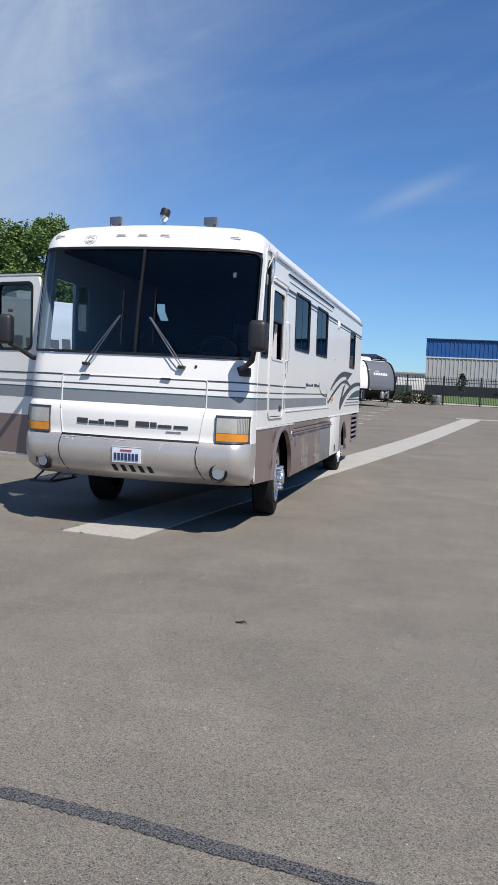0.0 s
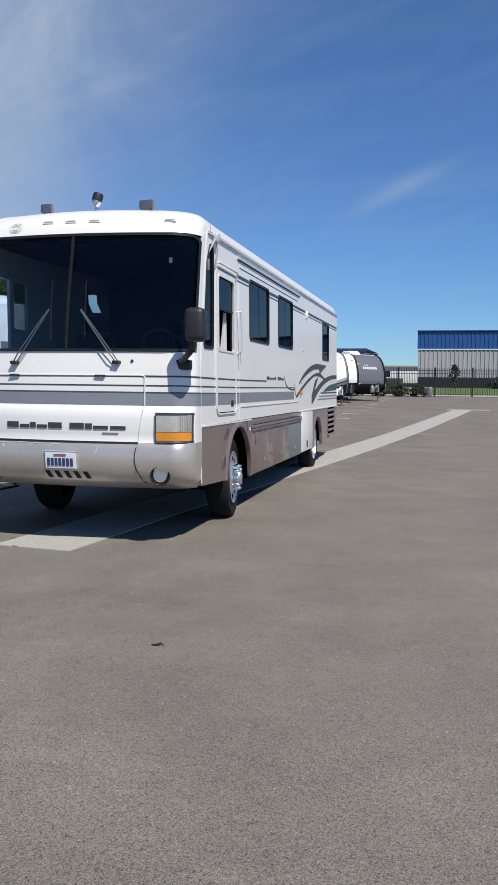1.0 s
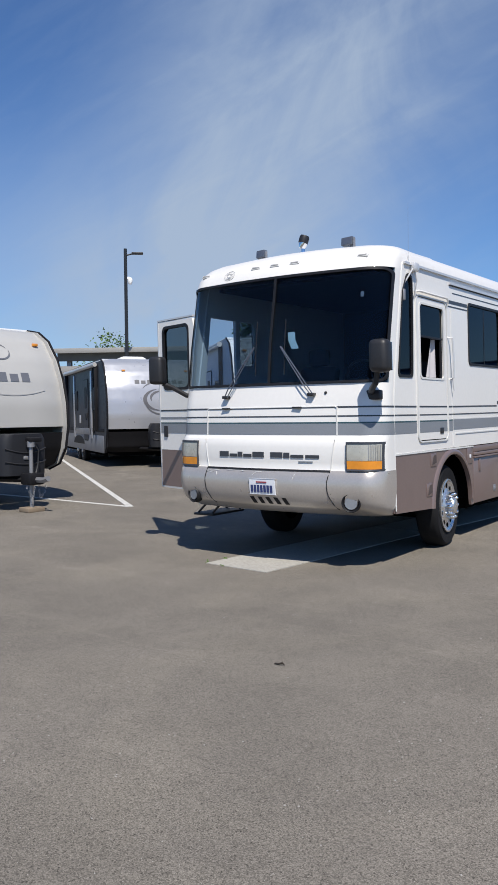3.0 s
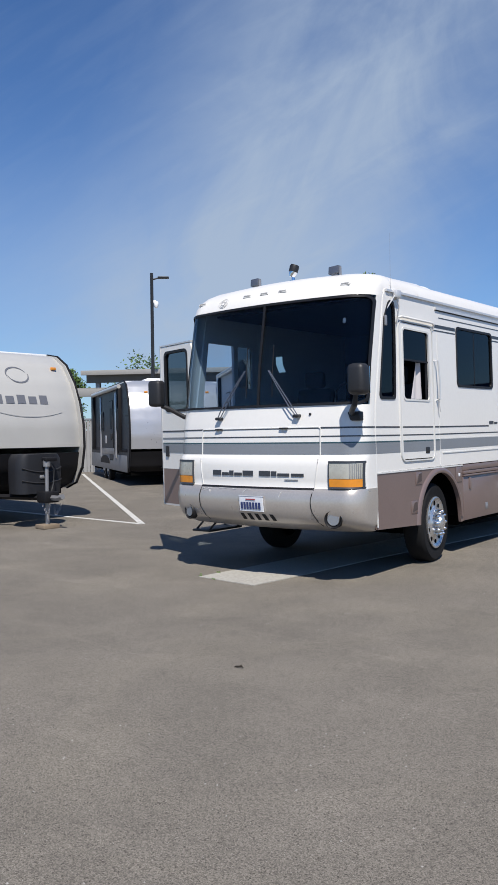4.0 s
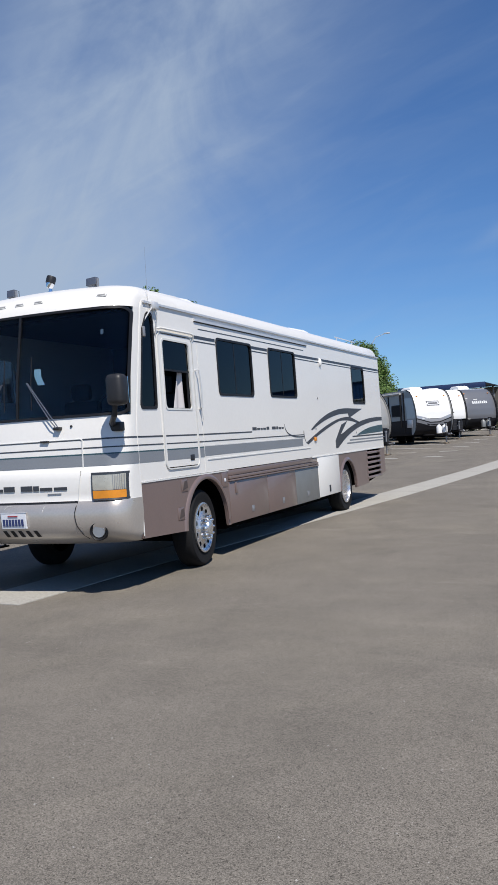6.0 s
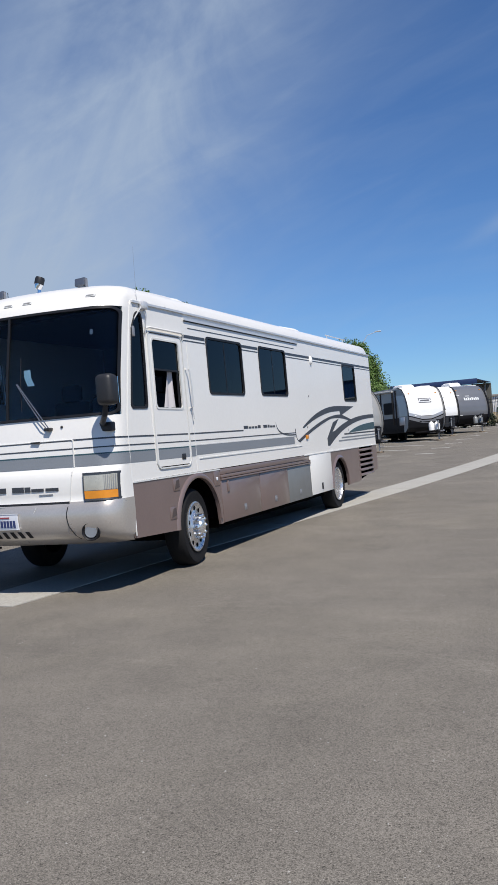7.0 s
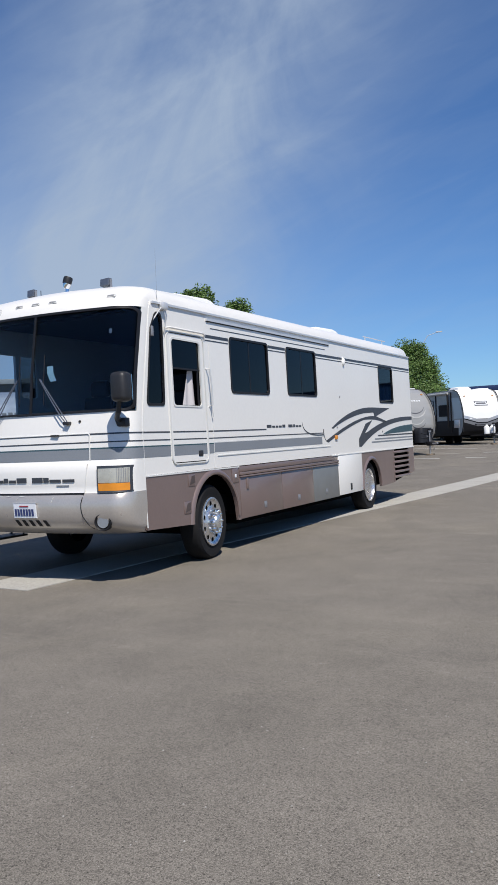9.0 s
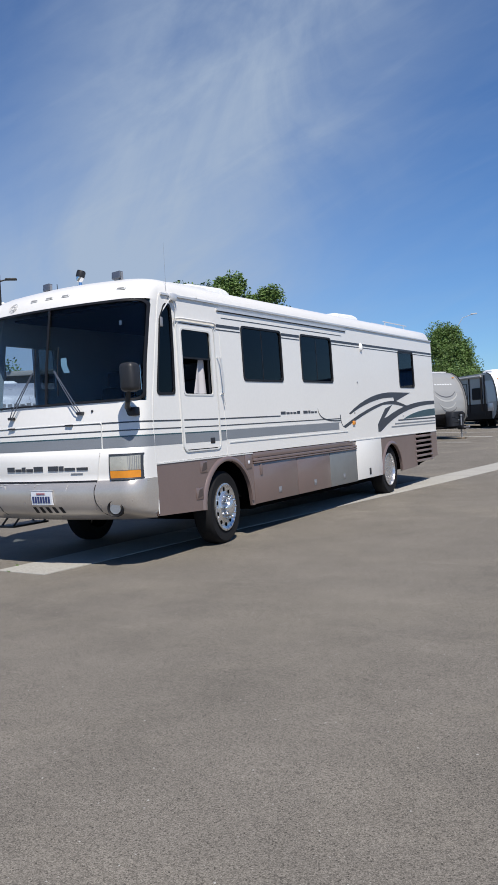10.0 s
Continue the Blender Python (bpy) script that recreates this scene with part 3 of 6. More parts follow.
# bonnet panel seams
for pts in ([(-3.745, 1.285), (-3.745, 1.545), (-3.725, 1.555), (-2.225, 1.558), (-2.205, 1.548), (-2.205, 1.285)],):
    d2 = []
    for p, q in zip(pts, pts[1:]):
        d2 += [(p[0] + (q[0] - p[0]) * k / 10, p[1] + (q[1] - p[1]) * k / 10) for k in range(10)]
    d2.append(pts[-1])
    bm = bmesh.new()
    tube(bm, [on_front(x, z, 0.004) for x, z in d2], 0.0075, 6)
    rpart("bonnet_seam", bm, "seam")
for x in (-3.745, -2.205):
    bm = bmesh.new()
    tube(bm, [on_front(x + 0.045 * k / 8 * (1 if x < CX else -1), 0.955 + 0.33 * (8 - k) / 8, 0.002) for k in range(9)], 0.006, 6)
    rpart("bonnet_seam", bm, "seam")
    bm = bmesh.new()
    tube(bm, [on_front(x + 0.045 * (1 if x < CX else -1) + 0.05 * (k / 8) ** 2 - 0.03 * math.sin(math.pi * k / 8), 0.945 - 0.36 * k / 8, 0.006) for k in range(9)], 0.005, 6)
    rpart("bumper_seam", bm, "black")
rpart("bumper_gap", front_patch(-3.705, -2.25, 0.943, 0.960, 0.010, 14, 1, 0.01), "trim")
for x in (-3.48, -2.62):
    bm = bmesh.new()
    box(bm, (x - 0.05, front_y(x, 1.56, 0.03), 1.545), (x + 0.05, front_y(x, 1.56, -0.01), 1.562), 0.006)
    rpart("bonnet_hinge", bm, "black")

# the maker's lettering, as plain dark blocks of its rhythm: (start, end, full height)
WORDMARK = ((0, 50, 1), (57, 97, 0), (101, 125, 0.9), (131, 173, 0), (179, 235, 1), (268, 325, 1), (330, 357, 0.9), (363, 420, 0), (430, 488, 0))
for a, b, tall in WORDMARK:
    x0, x1 = -3.533 + 1.17 * a / 488, -3.533 + 1.17 * b / 488
    top = 1.100 + 0.022 * tall
    bm = front_patch(x0, x1, 1.070, top, 0.008, 3, 1, 0.008)
    rpart("name_block", bm, "charcoal", None, "dark printed block")
rpart("nameplate", front_patch(-2.58, -2.43, 1.030, 1.040, 0.008, 3, 1, 0.006), "grey")

# number plate with plain bars
PX = -2.957
bm = merged(front_patch(PX - 0.148, PX + 0.148, 0.712, 0.862, 0.030, 4, 2, 0.018))
plate = rpart("number_plate", bm, "plate", None, "white number plate with plain dark bars")
rpart("bar", merged(*[front_patch(PX - 0.128 + 0.0375 * k, PX - 0.128 + 0.0375 * k + 0.027, 0.732, 0.802, 0.034, 1, 1, 0.003) for k in range(7)]), "plateblue", plate)
rpart("bar", front_patch(PX - 0.06, PX + 0.06, 0.826, 0.838, 0.034, 3, 1, 0.003), "platered", plate)
rpart("plate_rim", merged(front_patch(PX - 0.155, PX + 0.155, 0.862, 0.868, 0.034, 4, 1, 0.02), front_patch(PX - 0.155, PX + 0.155, 0.706, 0.712, 0.034, 4, 1, 0.02)), "alu", plate)

# rubbed pale scuffs on the bumper's upper edge
for x0, z0, x1, z1 in ((-3.70, 0.905, -3.64, 0.932), (-3.66, 0.90, -3.60, 0.915), (-3.60, 0.925, -3.52, 0.932), (-3.57, 0.915, -3.555, 0.88), (-3.42, 0.93, -3.30, 0.932), (-3.06, 0.925, -2.98, 0.93), (-3.09, 0.895, -3.05, 0.925), (-2.63, 0.86, -2.61, 0.915), (-2.615, 0.90, -2.60, 0.92), (-3.24, 0.928, -3.18, 0.925)):
    bm = bmesh.new()
    tube(bm, [on_front(x0 + (x1 - x0) * k / 3, z0 + (z1 - z0) * k / 3 + (0.004 if k == 1 else 0), 0.006) for k in range(4)], [0.002, 0.004, 0.003, 0.0015], 5)
    rpart("scuff", bm, "seam")
# slots in the bumper
for k in range(5):
    x = -3.105 + 0.093 * k
    rpart("bumper_slot", front_patch(x, x + 0.045, 0.615, 0.682, 0.007, 2, 8, 0.012, slant=-0.03), "trim")


def headlight(x0, x1):
    o = 0.022
    h = rpart("headlight", front_patch(x0, x1, 1.055, 1.205, o, 6, 3, 0.03), "lens", None, "rectangular clear lens over amber lens")
    rpart("turn_signal", front_patch(x0, x1, 0.975, 1.050, o + 0.004, 6, 2, 0.03), "amber", h)
    rpart("bezel", merged(front_patch(x0 - 0.009, x1 + 0.009, 1.205, 1.226, o + 0.004, 6, 1, 0.03), front_patch(x0 - 0.009, x0, 0.96, 1.205, o + 0.004, 1, 4, 0.03), front_patch(x1, x1 + 0.006, 0.96, 1.205, o + 0.002, 1, 4, 0.03), front_patch(x0 - 0.009, x1 + 0.009, 0.958, 0.974, o + 0.004, 6, 1, 0.03)), "charcoal", h)
    bms = []
    for k in range(7):
        x = x0 + (x1 - x0) * ((0.70 + 0.045 * k) if x1 > CX else (0.30 - 0.045 * k))
        bms.append(front_patch(x - 0.0015, x + 0.0015, 1.06, 1.20, o + 0.003, 1, 2, 0.004))
    rpart("lens_rib", merged(*bms), "steel", h)


headlight(-2.080, -1.794)
headlight(-4.183, -3.858)


def fog_lamp(x):
    y = front_y(x, 0.66) - 0.012
    m = pose(x, y, 0.66, 0, 0, 16 if x > CX else -16)

    def turned(profile, seg):
        bm = bmesh.new()
        lathe(bm, profile, (0, 0, 0), "y", seg)
        bmesh.ops.transform(bm, matrix=m, verts=bm.verts[:])
        return bm

    f = rpart("fog_lamp", turned([(0.05, 0.090), (-0.012, 0.090), (-0.020, 0.084), (-0.004, 0.068), (0.03, 0.060)], 24), "trim", None, "round fog lamp in a dark recess")
    rpart("reflector", turned([(-0.010, 0.060), (-0.012, 0.054), (0.006, 0.040), (0.018, 0.018), (0.020, 0.001)], 22), "grey", f)
    rpart("bulb_shield", turned([(0.014, 0.016), (-0.006, 0.014), (-0.010, 0.001)], 14), "alu", f)


fog_lamp(-2.05), fog_lamp(2 * CX + 2.05)

# roof marker lamps and a faded round emblem
for x in (-2.05, -2.76, -2.995, -3.23, -3.95):
    z = 2.993
    bm = bmesh.new()
    y = front_y(x, z)
    box(bm, (-0.056, -0.010, -0.018), (0.056, 0.02, 0.018), 0.005, pose(x, y, z, -38, 0, 0))
    m = rpart("marker_lamp", bm, "seam", None, "small faded clearance lamp")
    bm = bmesh.new()
    box(bm, (-0.044, -0.015, -0.010), (0.044, -0.005, 0.010), 0.004, pose(x, y, z, -38, 0, 0))
    rpart("lens", bm, "t_stone", m)
for r, w in ((0.070, 0.0022), (0.052, 0.0022), (0.030, 0.003)):
    bm = bmesh.new()
    tube(bm, [on_front(-3.575 + r * math.cos(a), 2.955 + r * math.sin(a) * 0.75, 0.002) for a in (2 * math.pi * k / 18 for k in range(19))], w, 5)
    rpart("emblem_ring", bm, "clad", None, "faded grey emblem ring")
for dx, dz in ((-0.03, 0.02), (0.02, 0.012), (0.0, -0.02)):
    rpart("emblem_stroke", front_patch(-3.585 + dx, -3.555 + dx, 2.949 + dz, 2.961 + dz, 0.004, 2, 1, 0.004), "clad")

# ---- flanks ----
T = 0.035
quarter = [(8.043, 1.89), (8.052, 1.86), (8.08, 1.845), (8.335, 1.85), (8.358, 1.865), (8.366, 1.895), (8.385, 2.30), (8.393, 2.65), (8.39, 2.78), (8.372, 2.825), (8.34, 2.842), (8.285, 2.838), (8.25, 2.81), (8.165, 2.66), (8.112, 2.32)]
WALL_FRONT = [(8.20, 2.955), (8.165, 2.87), (8.125, 2.69), (7.945, 1.79), (7.92, 1.6)]
door_hole = rounded(8.455, 1.20, 9.255, 2.665, 0.06, 4)
WINDOWS = [("w", 9.93, 2.03, 11.02, 2.715), ("w", 11.65, 2.04, 12.745, 2.715), ("w", 15.92, 1.99, 16.80, 2.66)]
holes = [quarter, door_hole] + [rounded(a, b, c, d, 0.06, 4) for _, a, b, c, d in WINDOWS]
bm = bmesh.new()
panel(bm, [(7.92, 1.10), (18.08, 1.10), (18.08, 2.955)] + WALL_FRONT, "x", XR, -T, holes)
driver_wall = rpart("side_wall", bm, "white", None, "white fibreglass side wall with vinyl stripes", 20)
bm = bmesh.new()
entry = [(8.06, 0.62), (8.66, 0.62), (8.66, 2.60), (8.19, 2.60), (8.07, 1.90)]
panel(bm, [(7.92, 0.5), (18.08, 0.5), (18.08, 2.955)] + WALL_FRONT, "x", XL, T, [entry, rounded(8.74, 2.08, 9.03, 2.60, 0.04)])
rpart("side_wall", bm, "white", None, "", 20)
for k, (a, b, c, d) in enumerate(((8.74, 2.08, 9.03, 2.60),)):
    bm = bmesh.new()
    panel(bm, rounded(a, b, c, d, 0.04), "x", XL + 0.01, 0.005)
    rpart("window", bm, "clear" if k == 0 else "tinted", None, "", 20)


def side_window(loop, mullion=None, name="window", label="black-framed tinted window"):
    bm = bmesh.new()
    panel(bm, grown(loop, 0.014), "x", XR - 0.01, 0.018, [grown(loop, -0.014)])
    w = rpart(name, bm, "trim", None, label, 20)
    bm = bmesh.new()
    panel(bm, grown(loop, -0.015), "x", XR - 0.016, 0.006)
    rpart("pane", bm, "tinted", w, "", 20)
    if mullion:
        zs = [p[1] for p in loop]
        bm = bmesh.new()
        box(bm, (XR - 0.012, mullion - 0.009, min(zs) + 0.02), (XR - 0.008, mullion + 0.009, max(zs) - 0.02))
        rpart("mullion", bm, "trim", w)
    return w


side_window(quarter, None, "quarter_window", "tall narrow tinted quarter window")
for (_, a, b, c, d), mid in zip(WINDOWS, (0.5, 0.5, 0)):
    w = side_window(rounded(a, b, c, d, 0.06, 4), a + (c - a) * mid if mid else None)
    if c - a > 1.0:
        for k in range(9):
            bm = bmesh.new()
            z = b + 0.05 + 0.042 * k
            box(bm, (XR - 0.075, a + 0.05, z), (XR - 0.045, a + (c - a) * 0.5 - 0.02, z + 0.004), 0, None)
            rpart("blind_slat", bm, "seatcloth", w)

# driver's door with its half-open window
door_win = rounded(8.54, 1.84, 9.165, 2.595, 0.05, 4)
bm = bmesh.new()
panel(bm, rounded(8.47, 1.215, 9.24, 2.65, 0.055, 4), "x", XR - 0.012, 0.02, [door_win])
ddoor = rpart("driver_door", bm, "white", None, "white driver door with half-open window", 20)
bm = bmesh.new()
panel(bm, rounded(8.452, 1.19, 9.262, 2.675, 0.09, 5), "x", XR - 0.004, 0.018, [rounded(8.466, 1.204, 9.248, 2.661, 0.082, 5)])
rpart("door_trim", bm, "seam", ddoor, "", 20)
bm = bmesh.new()
panel(bm, grown(door_win, 0.010), "x", XR + 0.004, 0.010, [grown(door_win, -0.010)])
rpart("window_frame", bm, "seam", ddoor, "", 20)
bm = bmesh.new()
panel(bm, [(8.555, 2.26), (9.15, 2.26), (9.15, 2.58), (8.555, 2.58)], "x", XR - 0.012, 0.006)
rpart("pane", bm, "tinted", ddoor, "", 20)
bm = bmesh.new()
box(bm, (XR - 0.014, 8.555, 2.255), (XR + 0.002, 9.15, 2.275))
box(bm, (XR - 0.014, 9.10, 1.85), (XR + 0.002, 9.115, 2.26))
rpart("window_sash", bm, "trim", ddoor)
bm = bmesh.new()
box(bm, (XR + 0.004, 9.02, 1.268), (XR + 0.018, 9.115, 1.332), 0.010)
rpart("handle", bm, "black", ddoor)
bm = bmesh.new()
tube(bm, [(XR + 0.0, 8.425, 2.63), (XR + 0.02, 8.435, 2.69), (XR + 0.03, 8.50, 2.705), (XR + 0.03, 9.22, 2.705), (XR + 0.02, 9.285, 2.69), (XR + 0.0, 9.295, 2.63)], 0.012, 8)
rpart("drip_cap", bm, "white")
bm = bmesh.new()
rows = []
for k in range(7):
    z = 1.86 + 0.40 * k / 6
    wave = [(XR - 0.06 + 0.015 * math.sin(i * 1.3 + k * 0.2), 8.95 + 0.020 * i + 0.02 * (1 - k / 6) * (i / 8) - 0.11 * (1 - k / 6) * (1 - i / 8), z) for i in range(9)]
    rows.append(wave)
loft(bm, rows)
c = rpart("curtain", bm, "curtain", None, "pale cloth curtain hanging in the door window")
# grab handle
bm = bmesh.new()
tube(bm, [(XR, 9.30, 2.30), (XR + 0.05, 9.31, 2.29), (XR + 0.055, 9.33, 2.08), (XR + 0.05, 9.335, 1.86), (XR, 9.34, 1.85)], 0.011, 8)
tube(bm, [(XR + 0.03, 9.34, 1.86), (XR + 0.035, 9.37, 1.72)], 0.006, 6)
rpart("grab_handle", bm, "alu")


def flank(y0, y1, z0, z1, mat, name="stripe", z2=None, off=0.003):
    bm = bmesh.new()
    z2 = z1 if z2 is None else z2
    panel(bm, [(y0, z0), (y1, z0), (y1, z2), (y0, z1)], "x", XR - 0.002, 0.002 + off)
    return rpart(name, bm, mat, None, "", 20)


for a, b in ((7.925, 8.44), (9.275, 9.40), (9.41, 12.95)):
    if a < 9.3:
        flank(a, b, 1.290, 1.396, "grey"), flank(a, b, 1.398, 1.412, "teal")
    flank(a, b, 1.463, 1.475, "charcoal")
    flank(a, min(b, 10.86), 1.545, 1.560, "charcoal")
flank(9.41, 12.86, 1.300, 1.412, "grey"), flank(9.41, 12.95, 1.412, 1.424, "seam")
for z0, z1, mat in ((1.290, 1.396, "grey"), (1.398, 1.412, "teal"), (1.463, 1.475, "charcoal"), (1.545, 1.560, "charcoal")):
    bm = bmesh.new()
    panel(bm, [(8.50, z0), (9.22, z0), (9.22, z1), (8.50, z1)], "x", XR + 0.006, 0.004)
    rpart("stripe", bm, mat, ddoor, "", 20)
flank(9.47, 13.2, 1.25, 1.262, "seam", "moulding", None, 0.008)
segs = [(9.32, 9.90), (11.05, 11.62), (12.775, 18.06)]
for a, b in segs:
    flank(a, b, 2.668, 2.704, "charcoal"), flank(a, b, 2.630, 2.643, "charcoal")
flank(9.36, 13.36, 2.872, 2.900, "alu", "awning_rail", None, 0.02)
# black strip along the rail's lower edge, drawn as its shadow line
flank(9.36, 13.36, 2.862, 2.872, "trim", "awning_rail_shadow_gap", None, 0.010)
flank(9.46, 13.2, 2.783, 2.793, "charcoal")
flank(8.21, 18.08, 2.935, 2.958, "alu", "roof_gutter", None, 0.022)
bm = bmesh.new()
tube(bm, [(XR + 0.002, 9.40, 1.12), (XR + 0.002, 9.40, 2.60)], 0.004, 5)
rpart("panel_seam", bm, "seam")
bm = bmesh.new()
tube(bm, [(XR + 0.002, 7.92, 0.56), (XR + 0.002, 7.92, 1.6), (XR + 0.002, 7.945, 1.79), (XR, 8.125, 2.69), (XR, 8.165, 2.87)], 0.007, 6)
rpart("panel_seam", bm, "seam")


def vinyl(loop, mat, off=0.004):
    bm = bmesh.new()
    panel(bm, loop, "x", XR - 0.002, 0.002 + off)
    return rpart("graphic", bm, mat, None, "", 20)


def bez(p, q, r, n=8):
    return [tuple((1 - t) ** 2 * a + 2 * t * (1 - t) * b + t * t * c for a, b, c in zip(p, q, r)) for t in (k / n for k in range(n + 1))]


# swooshes, given without the coach's slight rise
vinyl(bez((13.31, 1.545), (14.3, 1.90), (15.5, 1.89)) + [(16.5, 1.885), (15.55, 1.715), (15.50, 1.80)] + bez((15.2, 1.80), (14.2, 1.75), (13.36, 1.53))[1:], "charcoal")
vinyl(bez((13.02, 1.34), (14.6, 1.76), (15.6, 1.735)) + [(16.25, 1.64)] + bez((16.2, 1.60), (15.6, 1.70), (14.9, 1.665))[:-1] + bez((14.9, 1.665), (14.0, 1.54), (13.12, 1.315)), "charcoal")
vinyl([(14.60, 1.20), (14.60, 1.33), (15.02, 1.60), (15.40, 1.66), (14.93, 1.43)] + bez((15.1, 1.45), (16.3, 1.735), (18.07, 1.725)) + [(18.07, 1.655)] + bez((18.0, 1.655), (16.2, 1.64), (15.10, 1.32)) + [(14.72, 1.20)], "charcoal")
vinyl(bez((16.02, 1.395), (16.7, 1.545), (18.07, 1.565)) + [(18.07, 1.43)], "teal")
for z, y in ((1.375, 15.7), (1.315, 15.5), (1.262, 15.3)):
    flank(y, 18.07, z - 0.012, z + 0.012, "charcoal" if z > 1.35 else "grey")
arc = bez((12.10, 1.64), (12.12, 1.43), (12.95, 1.45), 12)
vinyl(arc + [(a, b - 0.018) for a, b in reversed(arc)], "charcoal")
arc = bez((12.93, 1.53), (12.93, 1.38), (13.03, 1.345), 6)
vinyl(arc + [(a + 0.02, b - 0.005) for a, b in reversed(arc)], "charcoal")
x = 10.88
bms = []
for k, w in enumerate([1.5, 1, 0.7, 1, 1, -0.6, 1.5, 0.7, 1, 0.8]):
    if w > 0:
        b = bmesh.new()
        panel(b, [(x, 1.574), (x + w * 0.094, 1.574), (x + w * 0.094, 1.612 if k in (0, 4, 6, 7) else 1.600), (x, 1.612 if k in (0, 4, 6, 7) else 1.600)], "x", XR - 0.002, 0.006)
        rpart("name_block", b, "charcoal", None, "dark printed block", 20)
    x += abs(w) * 0.094 + 0.028

# lower body
def arch(y, z, r, n=14):
    return [(y + r * math.cos(t), z + r * math.sin(t)) for t in (math.pi * (1 - k / n) for k in range(n + 1))]


WF, WR = (9.36, 0.465), (15.20, 0.46)
ARCH = 0.56


def skirt(name, loop, mat, label="", x=XR, t=-0.03):
    bm = bmesh.new()
    panel(bm, loop, "x", x, t)
    return rpart(name, bm, mat, None, label, 20)


skirt("front_quarter_panel", [(7.925, 1.095), (7.925, 0.535), (8.80, 0.50)] + arch(9.37, 0.50, 0.535) + [(9.92, 0.43), (9.995, 0.43), (9.995, 1.095)], "tan", "taupe lower panel round the front wheel arch")
for k, (a, b) in enumerate(((10.005, 11.265), (11.275, 12.405), (12.415, 13.50))):
    bm = bmesh.new()
    box(bm, (XR - 0.03, a, 0.435), (XR + 0.004, b, 0.955), 0.008)
    d = rpart("baggage_door", bm, "tan" if k < 2 else "silver", None, "taupe baggage door" if k < 2 else "unpainted silver baggage door")
    bm = bmesh.new()
    y = (10.70, 11.83, 12.93)[k]
    box(bm, (XR + 0.002, y - 0.04, 0.52), (XR + 0.012, y + 0.04, 0.60), 0.006)
    box(bm, (XR + 0.008, y - 0.025, 0.535), (XR + 0.018, y + 0.025, 0.575), 0.004)
    rpart("latch", bm, "steel", d)
bm = bmesh.new()
for z0, z1, o in ((1.025, 1.095, 0.0), (0.985, 1.022, 0.018), (0.957, 0.978, 0.024)):
    box(bm, (XR - 0.03, 10.005, z0), (XR + o, 13.50, z1), 0.005)
rpart("rub_rail", bm, "tan", None, "taupe ribbed rub rail")
flank(10.15, 13.2, 1.018, 1.028, "trim", "rail_groove", None, 0.012)
bm = bmesh.new()
box(bm, (XR - 0.03, 13.51, 0.445), (XR + 0.006, 14.69, 1.10), 0.008)
wd = rpart("service_door", bm, "white", None, "plain white service door")
bm = bmesh.new()
box(bm, (XR + 0.002, 14.03, 0.50), (XR + 0.016, 14.10, 0.61), 0.006)
rpart("latch", bm, "black", wd)
skirt("rear_quarter_panel", [(14.70, 1.095), (14.70, 0.445)] + [p for p in arch(15.22, 0.46, 0.50)] + [(15.73, 0.44), (16.58, 0.46), (16.58, 1.095)], "tan", "taupe lower panel round the rear wheel arch")
lv = skirt("louvre_panel", [(16.585, 1.095), (16.585, 0.46), (18.08, 0.60), (18.08, 1.095)], "under", "dark cooling opening with taupe louvres", XR - 0.03)
for k in range(6):
    bm = bmesh.new()
    z = 0.555 + 0.095 * k
    box(bm, (-0.02, 0, -0.012), (0.02, 1.06, 0.022), 0.004, pose(XR - 0.005, 16.62, z, 0, 38, 0) @ pose(0, 0, 0))
    rpart("louvre_slat", bm, "tan", lv)
skirt("louvre_frame", [(17.70, 1.095), (17.70, 0.56), (18.08, 0.60), (18.08, 1.095)], "tan", "", XR + 0.002)
skirt("louvre_frame", [(16.585, 1.095), (16.585, 0.46), (16.66, 0.465), (16.66, 1.095)], "tan", "", XR + 0.002)
# arch mouldings
for (y, z, r) in ((9.37, 0.50, 0.545), (15.22, 0.46, 0.51)):
    bm = bmesh.new()
    pts = arch(y, z, r, 20)
    loft(bm, [[(XR - 0.03, y + (p - y) * s, z + (q - z) * s) if dx is None else (XR + dx, y + (p - y) * s, z + (q - z) * s) for dx, s in ((None, 0.985), (0.018, 0.985), (0.026, 1.02), (0.018, 1.07), (0.0, 1.10))] for p, q in pts])
    rpart("wheel_arch_flare", bm, "tan")
# small scoops, filler and latches on the front quarter
for y, z in ((8.84, 1.00), (8.72, 0.70)):
    bm = bmesh.new()
    box(bm, (XR - 0.005, y - 0.075, z - 0.07), (XR + 0.008, y + 0.075, z + 0.07), 0.01)
    v = rpart("air_scoop", bm, "tan")
    # flat darker plate: the hollow's shade is put into its colour
    bm = bmesh.new()
    panel(bm, [(y - 0.06, z - 0.05), (y + 0.06, z - 0.03), (y + 0.055, z + 0.055), (y - 0.01, z + 0.045)], "x", XR + 0.006, 0.005)
    rpart("recess", bm, "tandark", v, "", 20)
bm = bmesh.new()
box(bm, (XR, 9.80, 0.90), (XR + 0.008, 9.965, 1.08), 0.006)
f = rpart("filler_flap", bm, "tan")
bm = bmesh.new()
box(bm, (XR + 0.006, 9.865, 0.965), (XR + 0.016, 9.905, 1.005), 0.004)
rpart("lock", bm, "plate", f)
bm = bmesh.new()
box(bm, (XR, 10.17, 0.80), (XR + 0.02, 10.22, 0.94), 0.008)
rpart("door_stay", bm, "tan")
flank(7.93, 10.0, 1.085, 1.10, "seam", "moulding", None, 0.008)
flank(13.25, 18.08, 1.093, 1.108, "seam", "moulding", None, 0.012)
